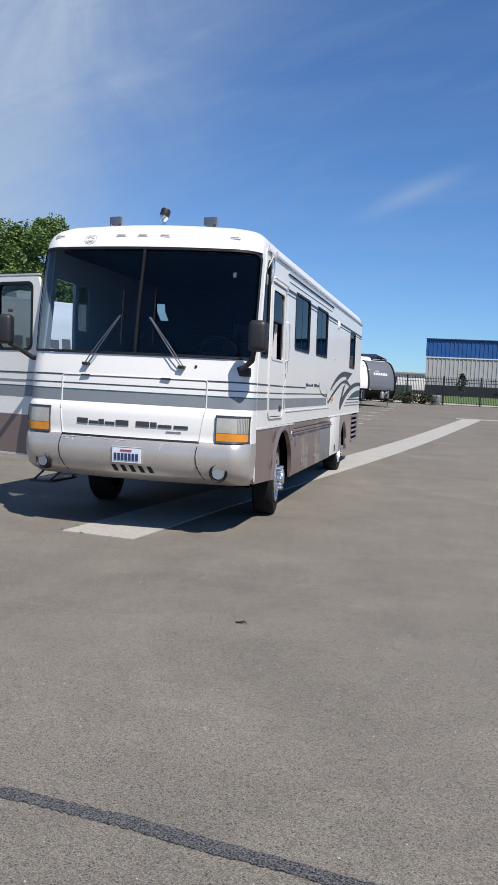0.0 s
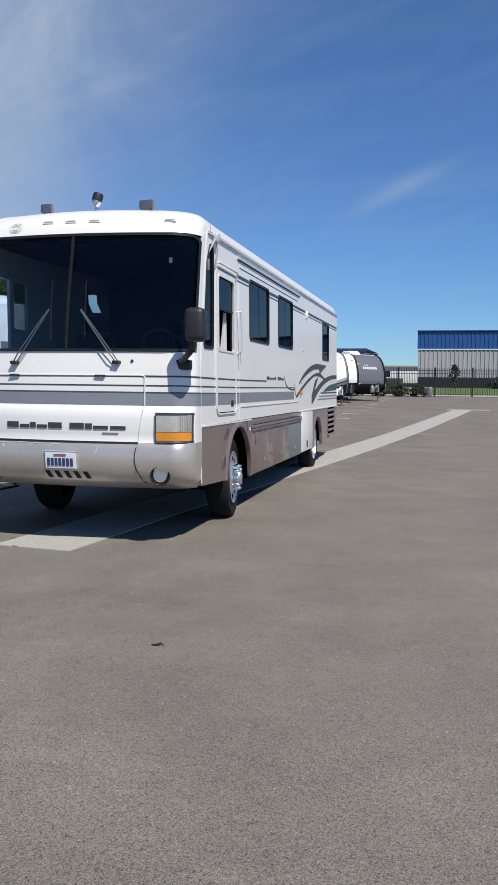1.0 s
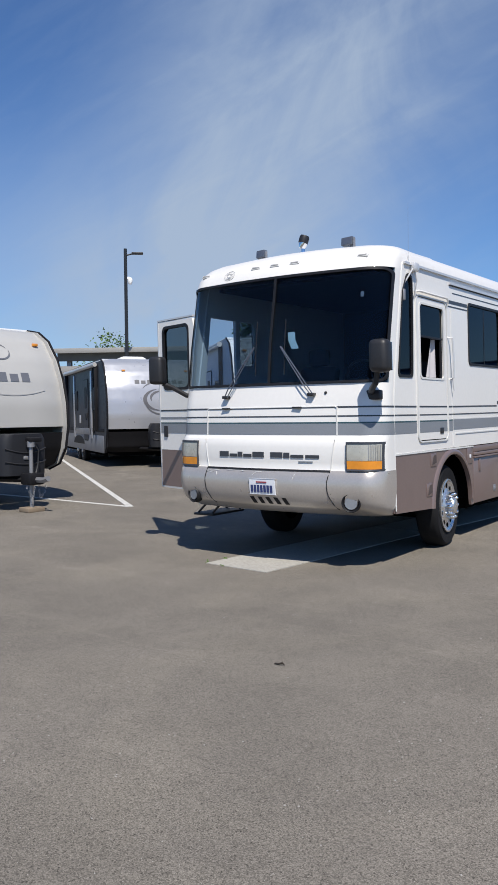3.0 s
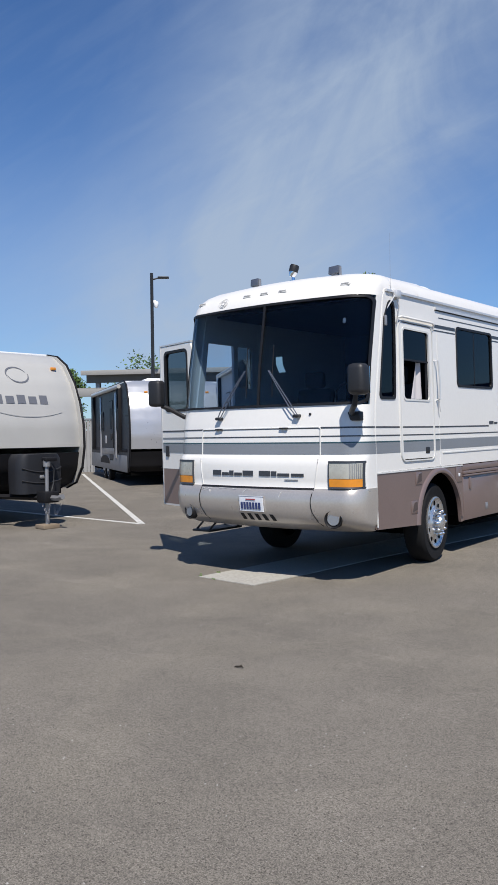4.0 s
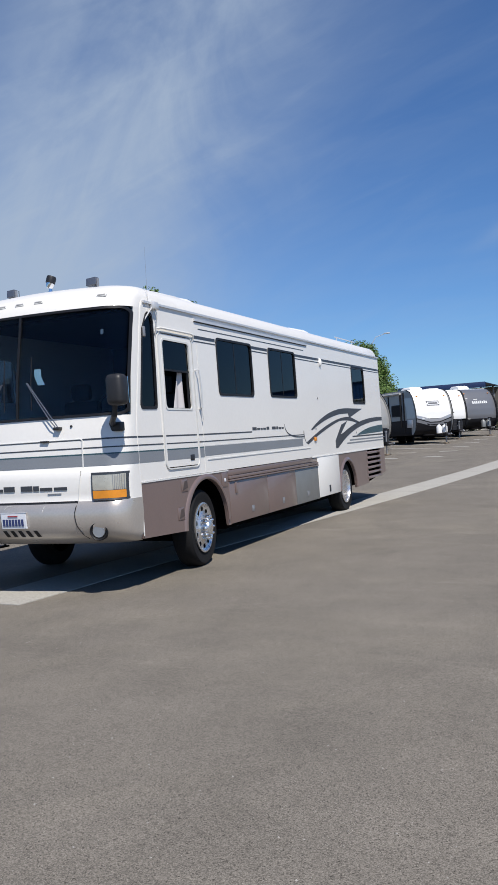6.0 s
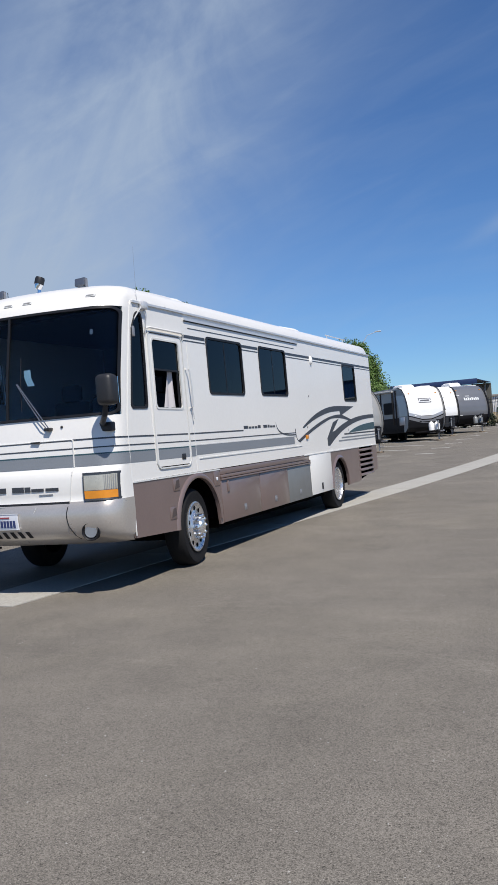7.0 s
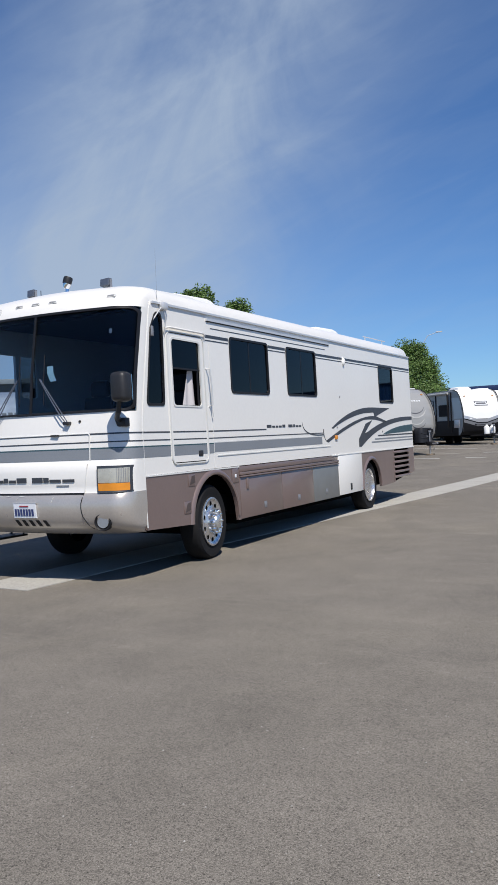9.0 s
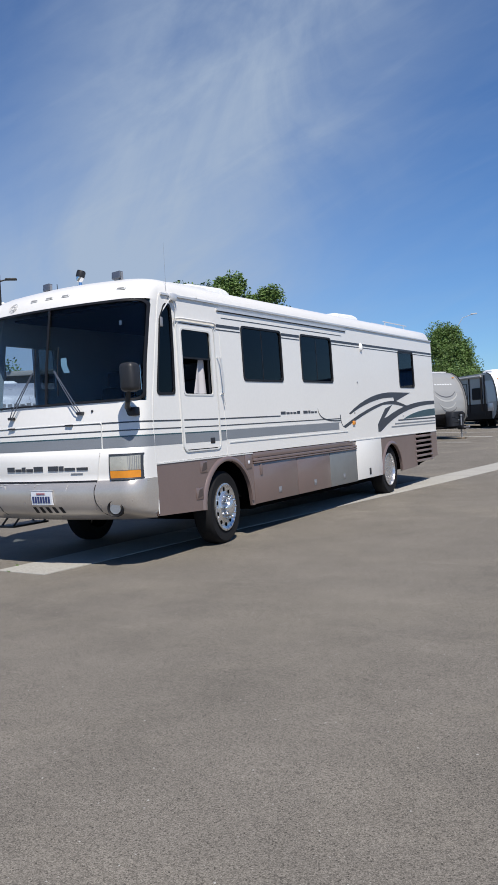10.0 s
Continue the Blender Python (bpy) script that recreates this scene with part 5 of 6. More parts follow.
    bm = bmesh.new()
    cyl(bm, (0, 0, 0.06), (0, 0, 1.0), 0.032)
    cyl(bm, (0, 0, 1.0), (0, 0, 1.10), 0.06)
    jk = part("tongue_jack", bm, "steel", t)
    bm = bmesh.new()
    box(bm, (-0.13, -0.15, 0), (0.13, 0.15, 0.07), 0.01)
    part("foot_block", bm, "wood", jk)
    bm = bmesh.new()
    box(bm, (-0.07, -0.06, 1.08), (0.07, 0.16, 1.15), 0.02)
    part("jack_head", bm, "t_black", jk)
    bm = bmesh.new()
    tube(bm, [(0.02, 0.03, 1.08), (0.04, 0.11, 0.95), (0.03, 0.10, 0.72), (0.05, 0.05, 0.60)], 0.012, 5)
    part("power_cable", bm, "black", jk)
    bm = bmesh.new()
    box(bm, (-0.10, -0.14, 0.42), (0.16, 0.14, 0.60), 0.03)
    part("hitch_plate", bm, "t_black", t)
    for s in (-1, 1):
        bm = bmesh.new()
        for k in range(9):
            a0 = math.pi * k / 9
            p = Vector((0.02 + 0.24 * k / 9, s * (0.12 - 0.05 * math.sin(a0)), 0.46 - 0.22 * math.sin(a0)))
            tube(bm, [p + Vector((0.02 * math.cos(u), s * 0.008 * (k % 2), 0.026 * math.sin(u))) for u in (math.pi * 2 * q / 6 for q in range(7))], 0.005, 4)
        part("safety_chain", bm, "steel", t)
    if cover == "tank":
        bm = bmesh.new()
        ring = rounded(-0.62, -0.42, -0.12, 0.42, 0.18, 5)
        loft(bm, [[(x * 1.0, y * f, z) for x, y in ring] for z, f in ((0.56, 0.96), (0.9, 1.0), (1.12, 0.97), (1.2, 0.85))], close=True, cap=True)
        gc = part("gas_bottle_cover", bm, "tank", t, "moulded dark gas bottle cover")
        for zc, dip in ((0.98, 0.07), (0.78, 0.05)):
            bm = bmesh.new()
            tube(bm, [(-0.115 - 0.03 * abs(q) ** 6, q * 0.36, zc - dip * (1 - q * q)) for q in (k / 5 - 1 for k in range(11))], 0.012, 5)
            part("moulded_groove", bm, "black", gc)
        bm = bmesh.new()
        box(bm, (-0.13, -0.06, 0.80), (-0.10, 0.06, 0.86), 0.02)
        part("latch", bm, "steel", gc)
    else:
        for s in (-1, 1):
            bm = bmesh.new()
            lathe(bm, [(0.0, 0.12), (0.03, 0.15), (0.36, 0.15), (0.43, 0.10), (0.46, 0.05), (0.52, 0.05)], (-0.35, s * 0.18, 0.55), "z", 16)
            part("gas_bottle", bm, "whitebox" if cover == "white" else "silver", t)
    # near flank: window, door, awning, stripe
    y = -hw - 0.004
    for a, b in (window, (window[0] - 3.4, window[1] - 3.4)):
        if a > back + 0.4:
            bm = bmesh.new()
            panel(bm, rounded(a, 1.60, b, 2.25, 0.08, 3), "y", y, -0.02)
            w = part("window", bm, "trim", t, "", 20)
            bm = bmesh.new()
            panel(bm, rounded(a + 0.05, 1.65, b - 0.05, 2.20, 0.06, 3), "y", y - 0.021, -0.003)
            part("pane", bm, "t_black", w, "", 20)
    bm = bmesh.new()
    panel(bm, rounded(door, 0.70, door + 0.68, 2.52, 0.06, 3), "y", y, -0.018)
    d = part("door", bm, side_m, t, "", 20)
    bm = bmesh.new()
    panel(bm, rounded(door - 0.03, 0.67, door + 0.71, 2.55, 0.08, 3), "y", y, -0.012, [rounded(door, 0.70, door + 0.68, 2.52, 0.06, 3)])
    part("door_frame", bm, "t_black", d, "", 20)
    bm = bmesh.new()
    panel(bm, rounded(door + 0.17, 1.65, door + 0.51, 2.30, 0.05, 3), "y", y - 0.018, -0.006)
    part("door_window", bm, "t_black", d, "", 20)
    bm = bmesh.new()
    box(bm, (door + 0.56, y - 0.05, 1.35), (door + 0.62, y - 0.016, 1.52), 0.01)
    part("door_handle", bm, "black", d)
    bm = bmesh.new()
    for k in range(12):
        z = split + 0.12 + (height - split - 0.6) * k / 11
        front = lerp_table([(q, p) for p, q in nose], z)
        box(bm, (front - 0.85, y - 0.006, z), (front - 0.10, y, z + (0.095 if rib else 0.02)))
    part("ribbed_cladding", bm, rib or side_m, t)["kind"] = "stuff"
    for a, b, z0b, z1b, m2 in bands:
        bm = bmesh.new()
        box(bm, (a, y - 0.03, z0b), (b, y, z1b), 0.006)
        part("flank_panel", bm, m2, t)
    if chevron:
        for d, w, m2 in ((0.0, 0.16, "t_silver"), (0.16, 0.06, "t_black"), (0.22, 0.16, "t_grey")):
            bm = bmesh.new()
            rows = []
            for e, o in ((0, -0.01), (0, 0.009), (w, 0.009), (w, -0.01)):
                row = []
                for q in (-0.98, -0.75, -0.5, -0.25, 0.25, 0.5, 0.75, 0.98):
                    z = 1.62 - d - e - 0.24 * (1 - max(0, abs(q) - 0.25) / 0.73)
                    row.append((lerp_table([(b, a) for a, b in nose], z) + o - 0.10 * abs(q) ** 4, q * hw, z))
                rows.append(row)
            loft(bm, rows)
            part("front_chevron", bm, m2, t)
    bm = bmesh.new()
    box(bm, (back + 0.1, y - 0.01, split - 0.06), (nose[0][0] - 0.1, y, split + 0.04), 0.003)
    part("flank_stripe", bm, stripe or "t_black", t)
    if awning:
        bm = bmesh.new()
        cyl(bm, (back + 0.9, y - 0.07, height - 0.10), (nose[-1][0] - 0.45, y - 0.07, height - 0.10), 0.06, None, 12)
        aw = part("awning_roll", bm, "t_beige", t)
        for x in (back + 1.0, nose[-1][0] - 0.5):
            bm = bmesh.new()
            box(bm, (x - 0.03, y - 0.09, 1.0), (x + 0.03, y, height - 0.1), 0.008)
            part("awning_arm", bm, "t_black", aw)
    for y2 in (-0.9, 0.9):
        bm = bmesh.new()
        x = lerp_table([(q, p) for p, q in nose], height - 0.32)
        box(bm, (x - 0.03, y2 - 0.05, height - 0.34), (x + 0.02, y2 + 0.05, height - 0.29), 0.01)
        part("marker_lamp", bm, "amber", t)
    if ac:
        bm = bmesh.new()
        x0 = ac_x
        pr = [(0, 0.0), (0.06, 0.20), (0.16, 0.27), (0.85, 0.27), (0.95, 0.2), (1.0, 0.0)]
        loft(bm, [[(x0 + a, dy, height + b * h) for a, b in pr] for dy, h in ((-0.42, 0.0), (-0.4, 0.8), (-0.3, 1.0), (0.3, 1.0), (0.4, 0.8), (0.42, 0.0))])
        part("air_conditioner", bm, "whitebox", t)
        bm = bmesh.new()
        box(bm, (back + 1.2, -0.2, height), (back + 1.6, 0.2, height + 0.14), 0.03)
        part("roof_vent", bm, "whitebox", t)
    # the maker's mark as plain blocks on the front cap
    nz = lambda z: lerp_table([(q, p) for p, q in nose], z)
    for (y0, y1, z0b, z1b, mat) in bars or ():
        bm = bmesh.new()
        loft(bm, [[(nz(z) + o - 0.10 * (abs(yy) / hw) ** 4, yy, z) for yy in (y0, (y0 + y1) / 2, y1)] for z, o in ((z0b, -0.01), (z0b, 0.008), (z1b, 0.008), (z1b, -0.01))])
        part("print_or_relief_tone", bm, mat, t)
    # swept crescents, printed, or an embossed front's light and shade laid on as colour
    for yc, zc, r, w, a0, a1, mat in arcs:
        rows = []
        for f, o in ((1, -0.01), (1, 0.008), (-1, 0.008), (-1, -0.01)):
            row = []
            for k in range(13):
                a = radians(a0 + (a1 - a0) * k / 12)
                q = r + f * w * math.sin(math.pi * (0.04 + 0.92 * k / 12))
                yy, z = yc + q * math.cos(a), zc + 0.7 * q * math.sin(a)
                row.append((nz(z) + o - 0.10 * (abs(yy) / hw) ** 4, yy, z))
            rows.append(row)
        bm = bmesh.new()
        loft(bm, rows)
        part("print_or_relief_tone", bm, mat, t)
    return t


NOSE_ROUND = [(-1.30, 0.55), (-0.98, 0.66), (-0.80, 0.92), (-0.72, 1.30), (-0.74, 1.7), (-0.84, 2.1), (-1.00, 2.45), (-1.25, 2.78), (-1.55, 2.96), (-1.9, 3.02)]
NOSE_STEEP = [(-1.25, 0.55), (-1.05, 0.75), (-0.95, 1.05), (-0.90, 1.4), (-0.93, 1.8), (-1.02, 2.2), (-1.18, 2.6), (-1.40, 2.88), (-1.75, 3.02)]


def letters(y0, y1, z0, z1, n, mat):
    w = (y1 - y0) / n
    return [(y0 + k * w, y0 + k * w + w * 0.72, z0, z1 if k % 2 == 0 else z0 + (z1 - z0) * 0.85, mat) for k in range(n)]


trailer((-8.46, 9.10), -6, 8.0, 3.02, NOSE_ROUND, ("t_beige", "t_beige", "t_black"), "beige travel trailer with a rounded front and black skirt", 1.22, bars=letters(-0.45, 0.62, 2.05, 2.20, 5, "t_slate"), arcs=[(0.2, 3.0, 1.68, 0.012, 238, 292, "t_stone"), (0.1, 2.55, 0.20, 0.018, 25, 200, "t_slate"), (0.12, 2.56, 0.20, 0.018, 190, 370, "t_slate")])
trailer((-12.72, 17.15), -33, 8.6, 2.98, [(-1.25, 0.40), (-1.10, 0.55)] + NOSE_STEEP[1:], ("t_dark", "t_silver", "t_black"), "silver-nosed grey travel trailer with dark cladding on its flank", 1.02, hw=1.43, bars=letters(-0.62, 0.80, 2.30, 2.40, 8, "t_print"), rib="t_dark", skirt_m="t_grey", ac_x=-4.7, bands=[(-3.25, -3.05, 0.75, 2.75, "t_silver"), (-6.3, -6.1, 0.75, 2.75, "t_silver"), (-5.9, -3.5, 0.86, 1.05, "t_slate"), (-4.1, -3.95, 1.3, 1.5, "t_black"), (-5.2, -5.0, 1.2, 1.45, "t_silver"), (-2.9, -2.8, 0.9, 2.85, "t_black")], arcs=[(0.05, 1.85, 0.42, 0.055, 100, 275, "t_print"), (0.10, 1.88, 0.30, 0.04, 80, 200, "t_print"), (0.15, 1.80, 0.52, 0.03, 190, 300, "t_print"), (0.30, 1.98, 0.35, 0.035, 20, 140, "t_print"), (0.35, 1.85, 0.22, 0.05, 200, 330, "t_print"), (0.0, 2.0, 0.48, 0.025, 60, 150, "t_print")])
trailer((-7.5, 15.4), -42, 6.4, 3.17, [(x, z * 1.05) for x, z in NOSE_STEEP], ("farwhite", "farwhite", "t_grey"), "white travel trailer with a tall plain front", 1.0, bars=letters(-0.9, 0.7, 2.1, 2.32, 6, "t_print") + [(-0.2, 0.6, 1.9, 1.95, "t_print")])
# its pale and dark crescents paint the lit and shaded folds of the embossing
trailer((-5.95, 35.7), -28, 8.5, 3.05, NOSE_ROUND, ("t_stone", "t_stone", "t_black"), "beige travel trailer with an embossed front beside parking lines", 1.10, "trailers in the far row", bars=letters(-0.5, 0.6, 2.4, 2.46, 7, "t_printw"), arcs=[(0.0, 2.2, 0.75, 0.05, 200, 340, "t_beige"), (0.0, 2.35, 0.70, 0.03, 205, 335, "t_print"), (0.0, 1.75, 0.55, 0.04, 200, 340, "t_beige"), (0.1, 1.55, 0.5, 0.025, 200, 340, "t_print")])
trailer((-4.80, 44.5), -43, 8.5, 2.96, NOSE_STEEP, ("t_stone", "whitebox", "t_black"), "white-nosed black and grey travel trailer", 1.32, "trailers in the far row", skirt=1.30, cover="white", bars=[(-0.42, 0.42, 2.10, 2.36, "t_print"), (-0.36, 0.36, 2.14, 2.32, "t_printw"), (-0.30, 0.30, 2.19, 2.27, "t_print")], rib="t_silver", chevron=True, bands=[(-3.5, -3.42, 0.9, 2.85, "t_black"), (-2.05, -1.95, 0.7, 2.9, "t_black"), (-1.75, -1.25, 0.95, 1.38, "t_silver")])
trailer((-4.83, 49.3), -48, 8.5, 2.94, NOSE_STEEP, ("t_dark", "whitebox", "t_black"), "white and black travel trailer with a dark front window", 1.15, "trailers in the far row", cover="tank", bars=[(-0.95, 0.3, 1.6, 2.35, "t_black"), (-0.8, 0.2, 2.05, 2.13, "t_printw")])
trailer((-3.44, 52.3), -46, 8.5, 3.02, NOSE_ROUND, ("t_dark", "t_slate", "t_black"), "slate grey travel trailer with a rounded front", 1.10, "trailers in the far row", cover="silver", bars=letters(-0.55, 0.6, 2.05, 2.22, 8, "t_printw") + [(-0.4, -0.1, 2.3, 2.34, "t_printw"), (-1.18, -0.8, 1.1, 2.4, "whitebox")])
for k in range(9):
    y = 33.0 + 3.6 * k
    line_mark((-4.9 + 0.02 * k, y), (-11.0, y + 3.5))
    line_mark((-3.9 + 0.02 * k, y + 0.2), (-3.1 + 0.02 * k, y + 0.05), 0.12)

# ---- far fence, shrubs, buildings ----
FY, FX0 = 64.5, -14.0
fence = thing("iron_fence", (FX0, FY, ground_z(FY)), "black iron picket fence along the far side of the lot", "fence")
fence["kind"] = "structure"
fh = 2.1
pm_, rm = bmesh.new(), bmesh.new()
box(pm_, (-0.06, -0.06, -0.05), (0.06, 0.06, fh + 0.15), 0.01)
post_me = mesh_of("post", pm_, "iron")
box(rm, (-0.016, -0.016, 0.0), (0.016, 0.016, fh), 0)
picket_me = mesh_of("picket", rm, "iron")
for k in range(14):
    ob = new("post", post_me)
    ob.parent, ob.location = fence, (2.8 * k, 0, 0)
for k in range(290):
    ob = new("picket", picket_me)
    ob.parent, ob.location = fence, (0.125 * (k + 0.5), 0, 0.08)
for z in (0.15, fh - 0.35, fh - 0.12):
    bm = bmesh.new()
    box(bm, (0, -0.02, z), (36.4, 0.02, z + 0.04))
    part("rail", bm, "iron", fence)
bm = bmesh.new()
loft(bm, [[(-40, FY + 1.2, ground_z(FY + 1.2) + 0.01), (60, FY + 1.2, ground_z(FY + 1.2) + 0.01)], [(-40, FY + 1.6, ground_z(FY + 1.6) + 0.12), (60, FY + 1.6, ground_z(FY + 1.6) + 0.12)], [(-40, FY + 1.9, ground_z(FY + 1.9) - 0.05), (60, FY + 1.9, ground_z(FY + 1.9) - 0.05)]])
solo("kerb", bm, "concrete", "pale concrete kerb behind the fence", "kerb", "structure")
bm = bmesh.new()
loft(bm, [[(x, y, ground_z(y) + 0.03) for x in (-1.5, 60)] for y in (66.6, 80, 99)])
solo("grass_strip", bm, "grass", "green mown grass strip behind the fence", "grass", "structure")
bm = bmesh.new()
loft(bm, [[(x, y, ground_z(y) + 0.03) for x in (-60, -1.6)] for y in (66.6, 80, 100, 135)])
solo("dry_field", bm, "drygrass", "dry straw-coloured field beyond the fence", "field", "structure")


def leaves(count, spread, size, rng, clumps):
    """A crown of small folded leaf cards round random clumps."""
    vs, fs = [], []
    for k in range(count):
        c, r = clumps[rng.randrange(len(clumps))]
        d = Vector((rng.gauss(0, 1), rng.gauss(0, 1), rng.gauss(0, 1))).normalized() * r * rng.random() ** 0.4
        p = c + d
        a = Vector((rng.gauss(0, 1), rng.gauss(0, 1), rng.gauss(0, 0.6))).normalized()
        b = a.cross(Vector((rng.gauss(0, 1), rng.gauss(0, 1), rng.gauss(0, 1)))).normalized()
        s = size * rng.uniform(0.6, 1.3)
        n = len(vs)
        vs += [p - a * s, p + b * s * 0.45 + a.cross(b) * s * 0.15, p + a * s, p - b * s * 0.45 + a.cross(b) * s * 0.15]
        fs += [(n, n + 1, n + 2), (n, n + 2, n + 3)]
    me = bpy.data.meshes.new("crown")
    me.from_pydata(vs, [], fs)
    return me


def tree(at, height, radius, seed, label, count=5200, size=0.16, mat="leaf", name="tree", low=0.35):
    rng = random.Random(seed)
    t = thing(name, (at[0], at[1], ground_z(at[1])), label, "tree" if name == "tree" else "shrub")
    top = height * low
    bm = bmesh.new()
    tube(bm, [(0, 0, -0.1), (0.05, 0.02, top * 0.5), (0.0, 0.08, top), (0.1, 0.0, height * 0.7)], [height * 0.028, height * 0.022, height * 0.018, height * 0.006], 8)
    part("trunk", bm, "bark", t)
    clumps = []
    for k in range(70):
        a, u = rng.uniform(0, 2 * math.pi), rng.random()
        z = top * 0.9 + (height - top) * u
        rr = radius * math.sin(math.pi * min(0.98, 0.22 + 0.72 * u)) * rng.uniform(0.3, 1.08)
        c = Vector((rr * math.cos(a), rr * math.sin(a), z))
        clumps.append((c, radius * rng.choice((0.15, 0.22, 0.28, 0.34))))
        if k % 6 == 0 and name == "tree":
            bm = bmesh.new()
            tube(bm, [(0, 0.05, top * rng.uniform(0.7, 1.1)), c * 0.5 + Vector((0, 0, top * 0.5)), c], [height * 0.010, height * 0.006, height * 0.002], 5)
            part("limb", bm, "bark", t)
    me = leaves(count, radius, size, rng, clumps)
    me.materials.append(M[mat])
    ob = new("crown", me)
    ob.parent = t
    return t


tree((-32.8, 62.0), 13.6, 4.3, 3, "tall green leafy tree behind the parked trailers", 34000, 0.15, low=0.22)
tree((-37.8, 60.5), 13.0, 4.3, 41, "tall green leafy tree behind the parked trailers", 24000, 0.16, low=0.2)
tree((-30.2, 64.6), 12.7, 2.7, 23, "tall green leafy tree behind the parked trailers", 12000, 0.14)
tree((-35.4, 61.0), 12.9, 4.3, 52, "tall green leafy tree behind the parked trailers", 26000, 0.16, low=0.1)
tree((-13.2, 59.5), 6.7, 3.2, 5, "round green leafy tree behind the far trailers", 52000, 0.085)
tree((-29.6, 32.0), 5.75, 2.1, 12, "thin-leaved tree behind the carport", 1500, 0.10)
tree((-34.6, 31.0), 5.1, 1.3, 14, "round leafy tree behind the carport", 3500, 0.09)
for k, x in enumerate((-4.2, -2.7, -1.2, -6.0)):
    tree((x, 63.4), 0.85, 0.75, 30 + k, "low dark shrub at the foot of the fence", 900, 0.10, "leafdark", "shrub", 0.12)
for k in range(12):
    tree((7.0 + 3.1 * k, 97.0), 1.2, 1.2, 60 + k, "dark shrub in front of the steel building", 700, 0.2, "leafdark", "shrub", 0.12)
tree((1.9, 90.0), 2.7, 0.55, 77, "young slim tree on the grass strip", 420, 0.15, "leafdark")

# steel building with a blue upper band
BY, BX0, BX1, BZ = 101.0, -2.3, 55.0, 2.2
bld = thing("steel_building", (BX0, BY, BZ), "grey ribbed steel building with a blue upper band", "building")


def ribbed(x0, x1, z0, z1, pitch=0.5):
    bm = bmesh.new()
    xs_, k = [], 0
    x = x0
    while x < x1:
        xs_ += [(x, 0.0), (x + pitch * 0.62, 0.0), (x + pitch * 0.70, -0.07), (x + pitch * 0.92, -0.07)]
        x += pitch
    xs_.append((x1, 0.0))
    loft(bm, [[(x, y, z) for x, y in xs_] for z in (z0, z1)])
    return bm


part("wall", ribbed(0, BX1 - BX0, 1.4, 4.72), "clad", bld, "", 20)
part("upper_band", ribbed(-0.1, BX1 - BX0 + 0.1, 4.82, 6.95), "blue", bld, "", 20)
bm = bmesh.new()
box(bm, (-0.1, -0.12, 4.70), (BX1 - BX0, -0.02, 4.83))
part("flashing", bm, "farwhite", bld)
bm = bmesh.new()
box(bm, (-0.15, -0.2, 6.93), (BX1 - BX0 + 0.1, 0.1, 7.05))
part("parapet", bm, "navy", bld)
bm = bmesh.new()
box(bm, (0, 0.12, -0.2), (BX1 - BX0, 30, 6.9))
part("body", bm, "clad", bld)
bm = bmesh.new()
box(bm, (0.0, -0.10, -0.2), (BX1 - BX0, 0.1, 1.4))
part("plinth", bm, "iron", bld)

low_b = thing("far_building", (-9, 138, 3.4), "low white building beyond the field", "building")
bm = bmesh.new()
box(bm, (-3.5, 0, 0), (9, 12, 2.6), 0.02)
part("wall", bm, "whitebox", low_b)
bm = bmesh.new()
box(bm, (-3.7, -0.3, 2.6), (9.2, 12.3, 2.9), 0.02)
part("roof", bm, "roofgrey", low_b)
bm = bmesh.new()
box(bm, (0, -0.03, 1.0), (1.2, 0.0, 2.0))
part("window", bm, "t_black", low_b)
cab = thing("utility_cabinet", (-3.3, 68.5, ground_z(68.5)), "dark green utility cabinet behind the fence", "cabinet")
bm = bmesh.new()
box(bm, (-0.68, -0.4, 0), (0.68, 0.4, 1.35), 0.04)
part("body", bm, material("green_cabinet_paint", (0.03, 0.055, 0.035), 0.5), cab)
bm = bmesh.new()
box(bm, (-0.02, -0.415, 0.1), (0.02, -0.4, 1.25))
part("door_seam", bm, "black", cab)
bx = thing("meter_box", (-0.5, 63.8, ground_z(63.8)), "small grey box beside a fence post", "box")
bm = bmesh.new()
box(bm, (-0.32, -0.2, 0), (0.32, 0.2, 0.75), 0.03)
part("body", bm, "steel", bx)
bm = bmesh.new()
box(bm, (-0.25, -0.215, 0.1), (0.25, -0.2, 0.65), 0.01)
part("lid", bm, "t_grey", bx)


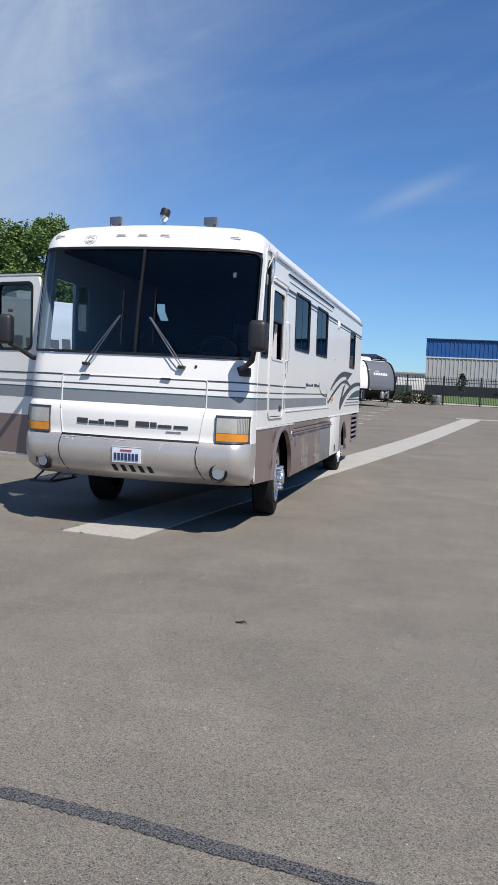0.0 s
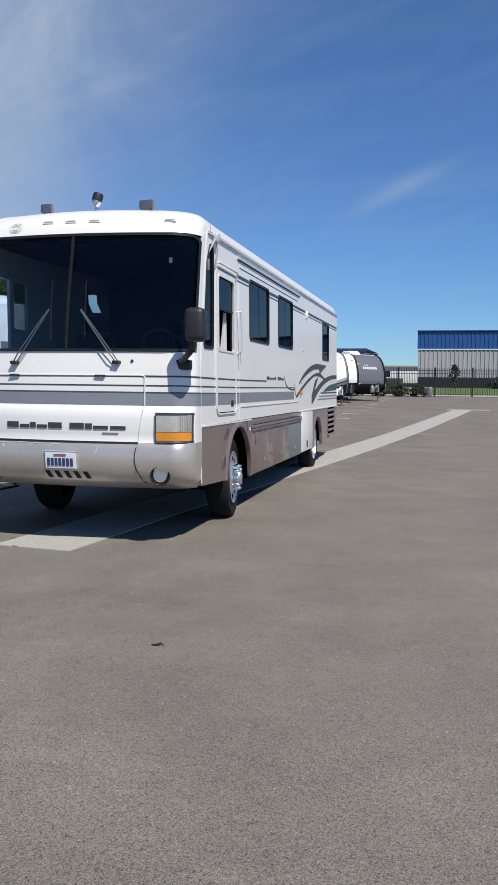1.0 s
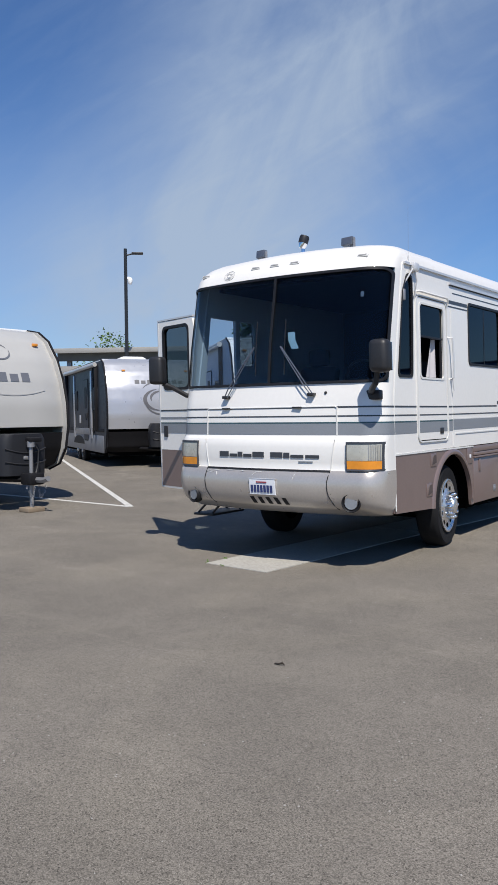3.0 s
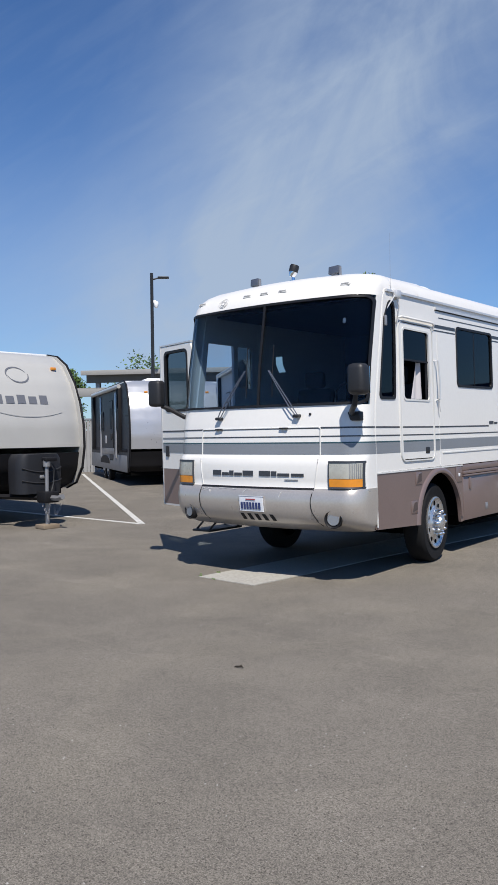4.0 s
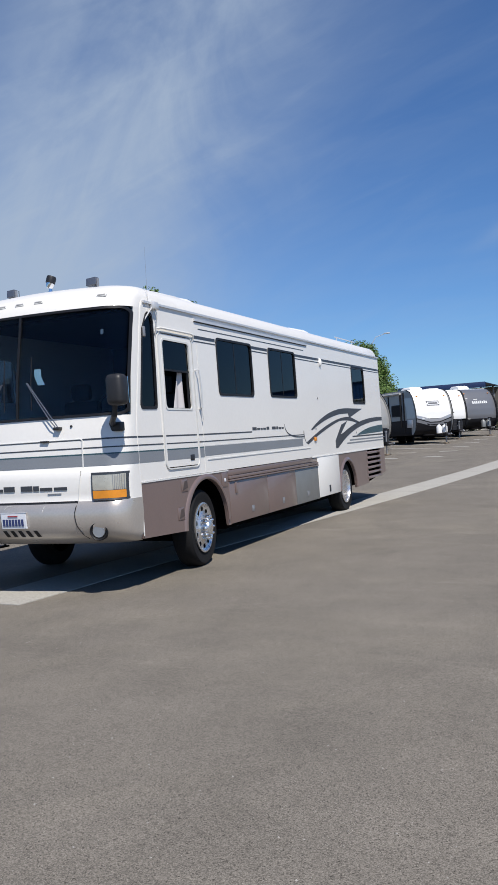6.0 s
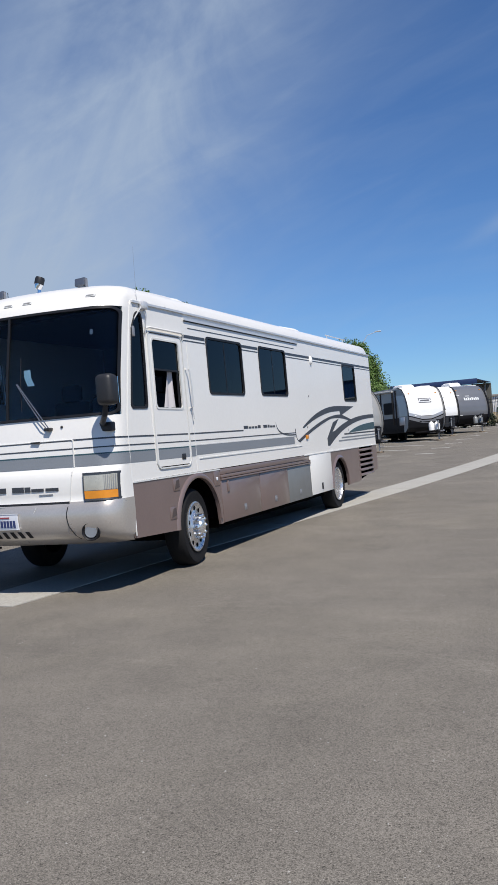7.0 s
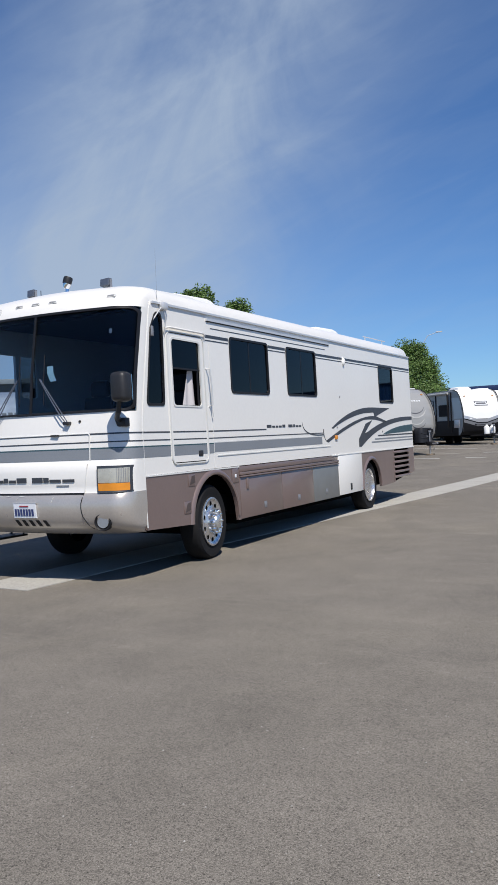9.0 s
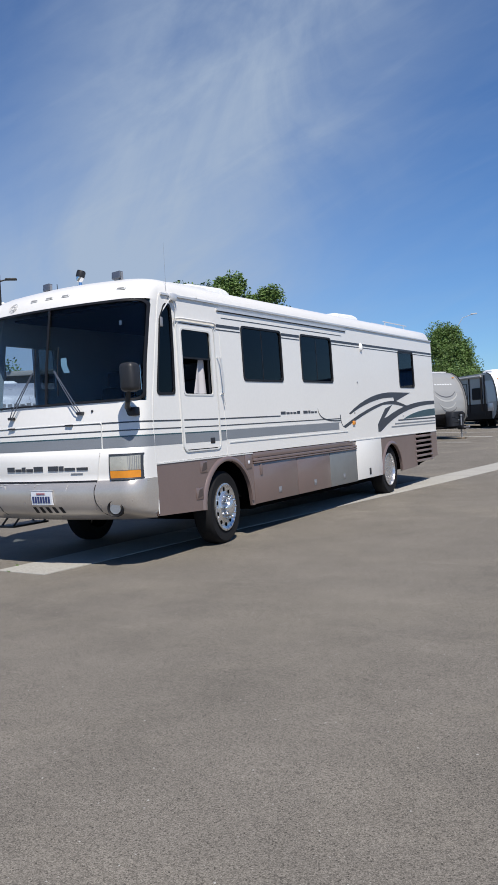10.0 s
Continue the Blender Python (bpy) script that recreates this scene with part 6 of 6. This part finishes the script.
def carport(p, q, depth, height, roof_m, fascia, label, posts=4, thick=0.35):
    p, q = Vector(p), Vector(q)
    d = (q - p)
    ang = math.degrees(math.atan2(d.y, d.x))
    t = thing("carport", (p.x, p.y, ground_z(p.y)), label, "carport", "", ang)
    L = d.length
    bm = bmesh.new()
    box(bm, (0, 0, height - 0.06), (L, depth, height), 0.01)
    part("roof", bm, roof_m, t)
    bm = bmesh.new()
    box(bm, (-0.02, -0.06, height - thick), (L + 0.02, 0.0, height + 0.03), 0.01)
    part("fascia", bm, fascia, t)
    if thick < 0.3:
        bm = bmesh.new()
        box(bm, (-0.3, -0.5, height - 1.05), (L + 0.3, -0.42, height - 0.72), 0.01)
        box(bm, (-0.3, -0.5, height - 0.74), (L + 0.3, 2.4, height - 0.70))
        part("lower_fascia", bm, fascia, t)
        # dark strip added between the fascias as the shadow gap
        bm = bmesh.new()
        box(bm, (0.1, 0.3, height - 0.45), (L - 0.1, 0.4, height - 0.06))
        part("shadow_gap_strip", bm, "shadewall", t)
    bm = bmesh.new()
    box(bm, (0, depth, -2.5), (L, depth + 0.1, height - 0.1))
    part("back_wall", bm, "shadewall", t)
    for k in range(posts):
        for yy in (0.6, depth - 0.6):
            bm = bmesh.new()
            x = 0.5 + (L - 1.0) * k / (posts - 1)
            box(bm, (x - 0.09, yy - 0.09, -0.8), (x + 0.09, yy + 0.09, height - 0.06), 0.01)
            part("post", bm, "steel", t)


carport((-23.2, 22.3), (-11.0, 29.5), 7.0, 4.0, "roofgrey", "roofgrey", "grey flat-roofed carport behind the trailers", 4, 0.16)
carport((-46.0, 78.0), (-6.3, 76.0), 8.0, 3.95, "navy", "navy", "long navy-edged carport beyond the far trailers", 7, 0.45)

# slatted fence behind the near trailers
sf = thing("slatted_fence", (-27.5, 17.0, ground_z(17)), "grey chain fence with privacy slats", "fence", "", 40)
sf["kind"] = "structure"
bm = bmesh.new()
box(bm, (-0.055, -0.012, 0.05), (0.055, 0.012, 2.1))
sl = mesh_of("slat", bm, "slatfence")
for k in range(110):
    ob = new("slat", sl)
    ob.parent, ob.location = sf, (0.13 * k, 0, 0)
bm = bmesh.new()
box(bm, (0, -0.03, 2.08), (14.3, 0.03, 2.14))
part("top_rail", bm, "steel", sf)


def lamp_post(at, h, arm, label, mat="iron", turn=0.0, cam_dome=False, curved=False):
    t = thing("street_lamp", (at[0], at[1], ground_z(at[1])), label, "street lamp", "", turn)
    bm = bmesh.new()
    if curved:
        tube(bm, [(0, 0, 0), (0, 0, h * 0.75), (0.1, 0, h * 0.88), (0.6, 0, h * 0.97), (arm, 0, h)], [0.07, 0.045, 0.032, 0.026, 0.022], 8)
    else:
        tube(bm, [(0, 0, 0), (0, 0, h)], [0.07, 0.06], 8)
        tube(bm, [(0, 0, h - 0.25), (0.27, 0, h - 0.18)], 0.03, 6)
    part("pole", bm, mat, t)
    bm = bmesh.new()
    x, r = (arm, 0.26) if curved else (0.44, 0.21)
    box(bm, (x - r, -0.13, h - (0.06 if curved else 0.20)), (x + r, 0.13, h + (0.02 if curved else -0.14)), 0.02)
    part("lamp_head", bm, mat, t)
    if cam_dome:
        bm = bmesh.new()
        box(bm, (0.05, -0.04, h - 1.13), (0.16, 0.04, h - 1.03), 0.02)
        lathe(bm, [(0.06, 0.06), (0.0, 0.09), (-0.10, 0.09), (-0.17, 0.06), (-0.19, 0.02)], (0.16, 0, h - 1.12), "z", 14)
        part("camera_dome", bm, "whitebox", t, "white security camera dome")


lamp_post((-19.45, 22.6), 7.5, 0.6, "black square lot lamp with a white camera dome", "iron", 42, True)
lamp_post((-15.2, 70.0), 8.75, 1.6, "tall grey curved street lamp beyond the trailers", "farwhite", 0, False, True)

# ---- small things on the asphalt ----
tw = thing("twig", (-1.108, 4.89, 0.0), "small dark dry twig lying on the asphalt", "twig")
bm = bmesh.new()
tube(bm, [(-0.036, 0.006, 0.005), (-0.006, 0.0, 0.009), (0.02, 0.006, 0.015), (0.038, 0.0, 0.008)], [0.004, 0.006, 0.005, 0.003], 6)
tube(bm, [(0.003, 0.0, 0.010), (0.018, 0.012, 0.022)], [0.005, 0.002], 5)
part("stem", bm, "twig", tw)

rng = random.Random(19)
for x, y, n in ((-3.56, 7.28, 16), (-3.50, 7.5, 9), (-3.3, 7.19, 7)):
    me = leaves(n, 0.03, 0.013, rng, [(Vector((0, 0, 0.008)), 0.018), (Vector((0.018, 0.006, 0.005)), 0.012)])
    me.materials.append(M["leaf"])
    w = new("weed_tuft", me)
    w.location = (x, y, ground_z(y) + 0.004)
    tagged(w, "small green weed tuft at the gutter's edge", "weed", "weeds at the gutter")
rng = random.Random(11)
vs, fs = [], []
for k in range(1500):
    y = 1.6 + 12 * rng.random() ** 1.5
    x = rng.uniform(-4.5, 6.0) if y < 7 else rng.uniform(-1.4, 8)
    s = rng.uniform(0.0025, 0.006)
    n = len(vs)
    a = rng.random() * 6.28
    for q in range(4):
        vs.append((x + s * math.cos(a + q * 1.57) * rng.uniform(0.7, 1.3), y + s * math.sin(a + q * 1.57), ground_z(y) + 0.0005))
    vs.append((x, y, ground_z(y) + s * 0.9))
    fs += [(n + q, n + (q + 1) % 4, n + 4) for q in range(4)]
me = bpy.data.meshes.new("grit")
me.from_pydata(vs, [], fs)
me.materials.append(material("pale_grit", (0.33, 0.315, 0.29), 0.9, vary=0.4, scale=30))
tagged(new("grit", me), "pale loose grit scattered over the asphalt", "grit", "", "stuff")
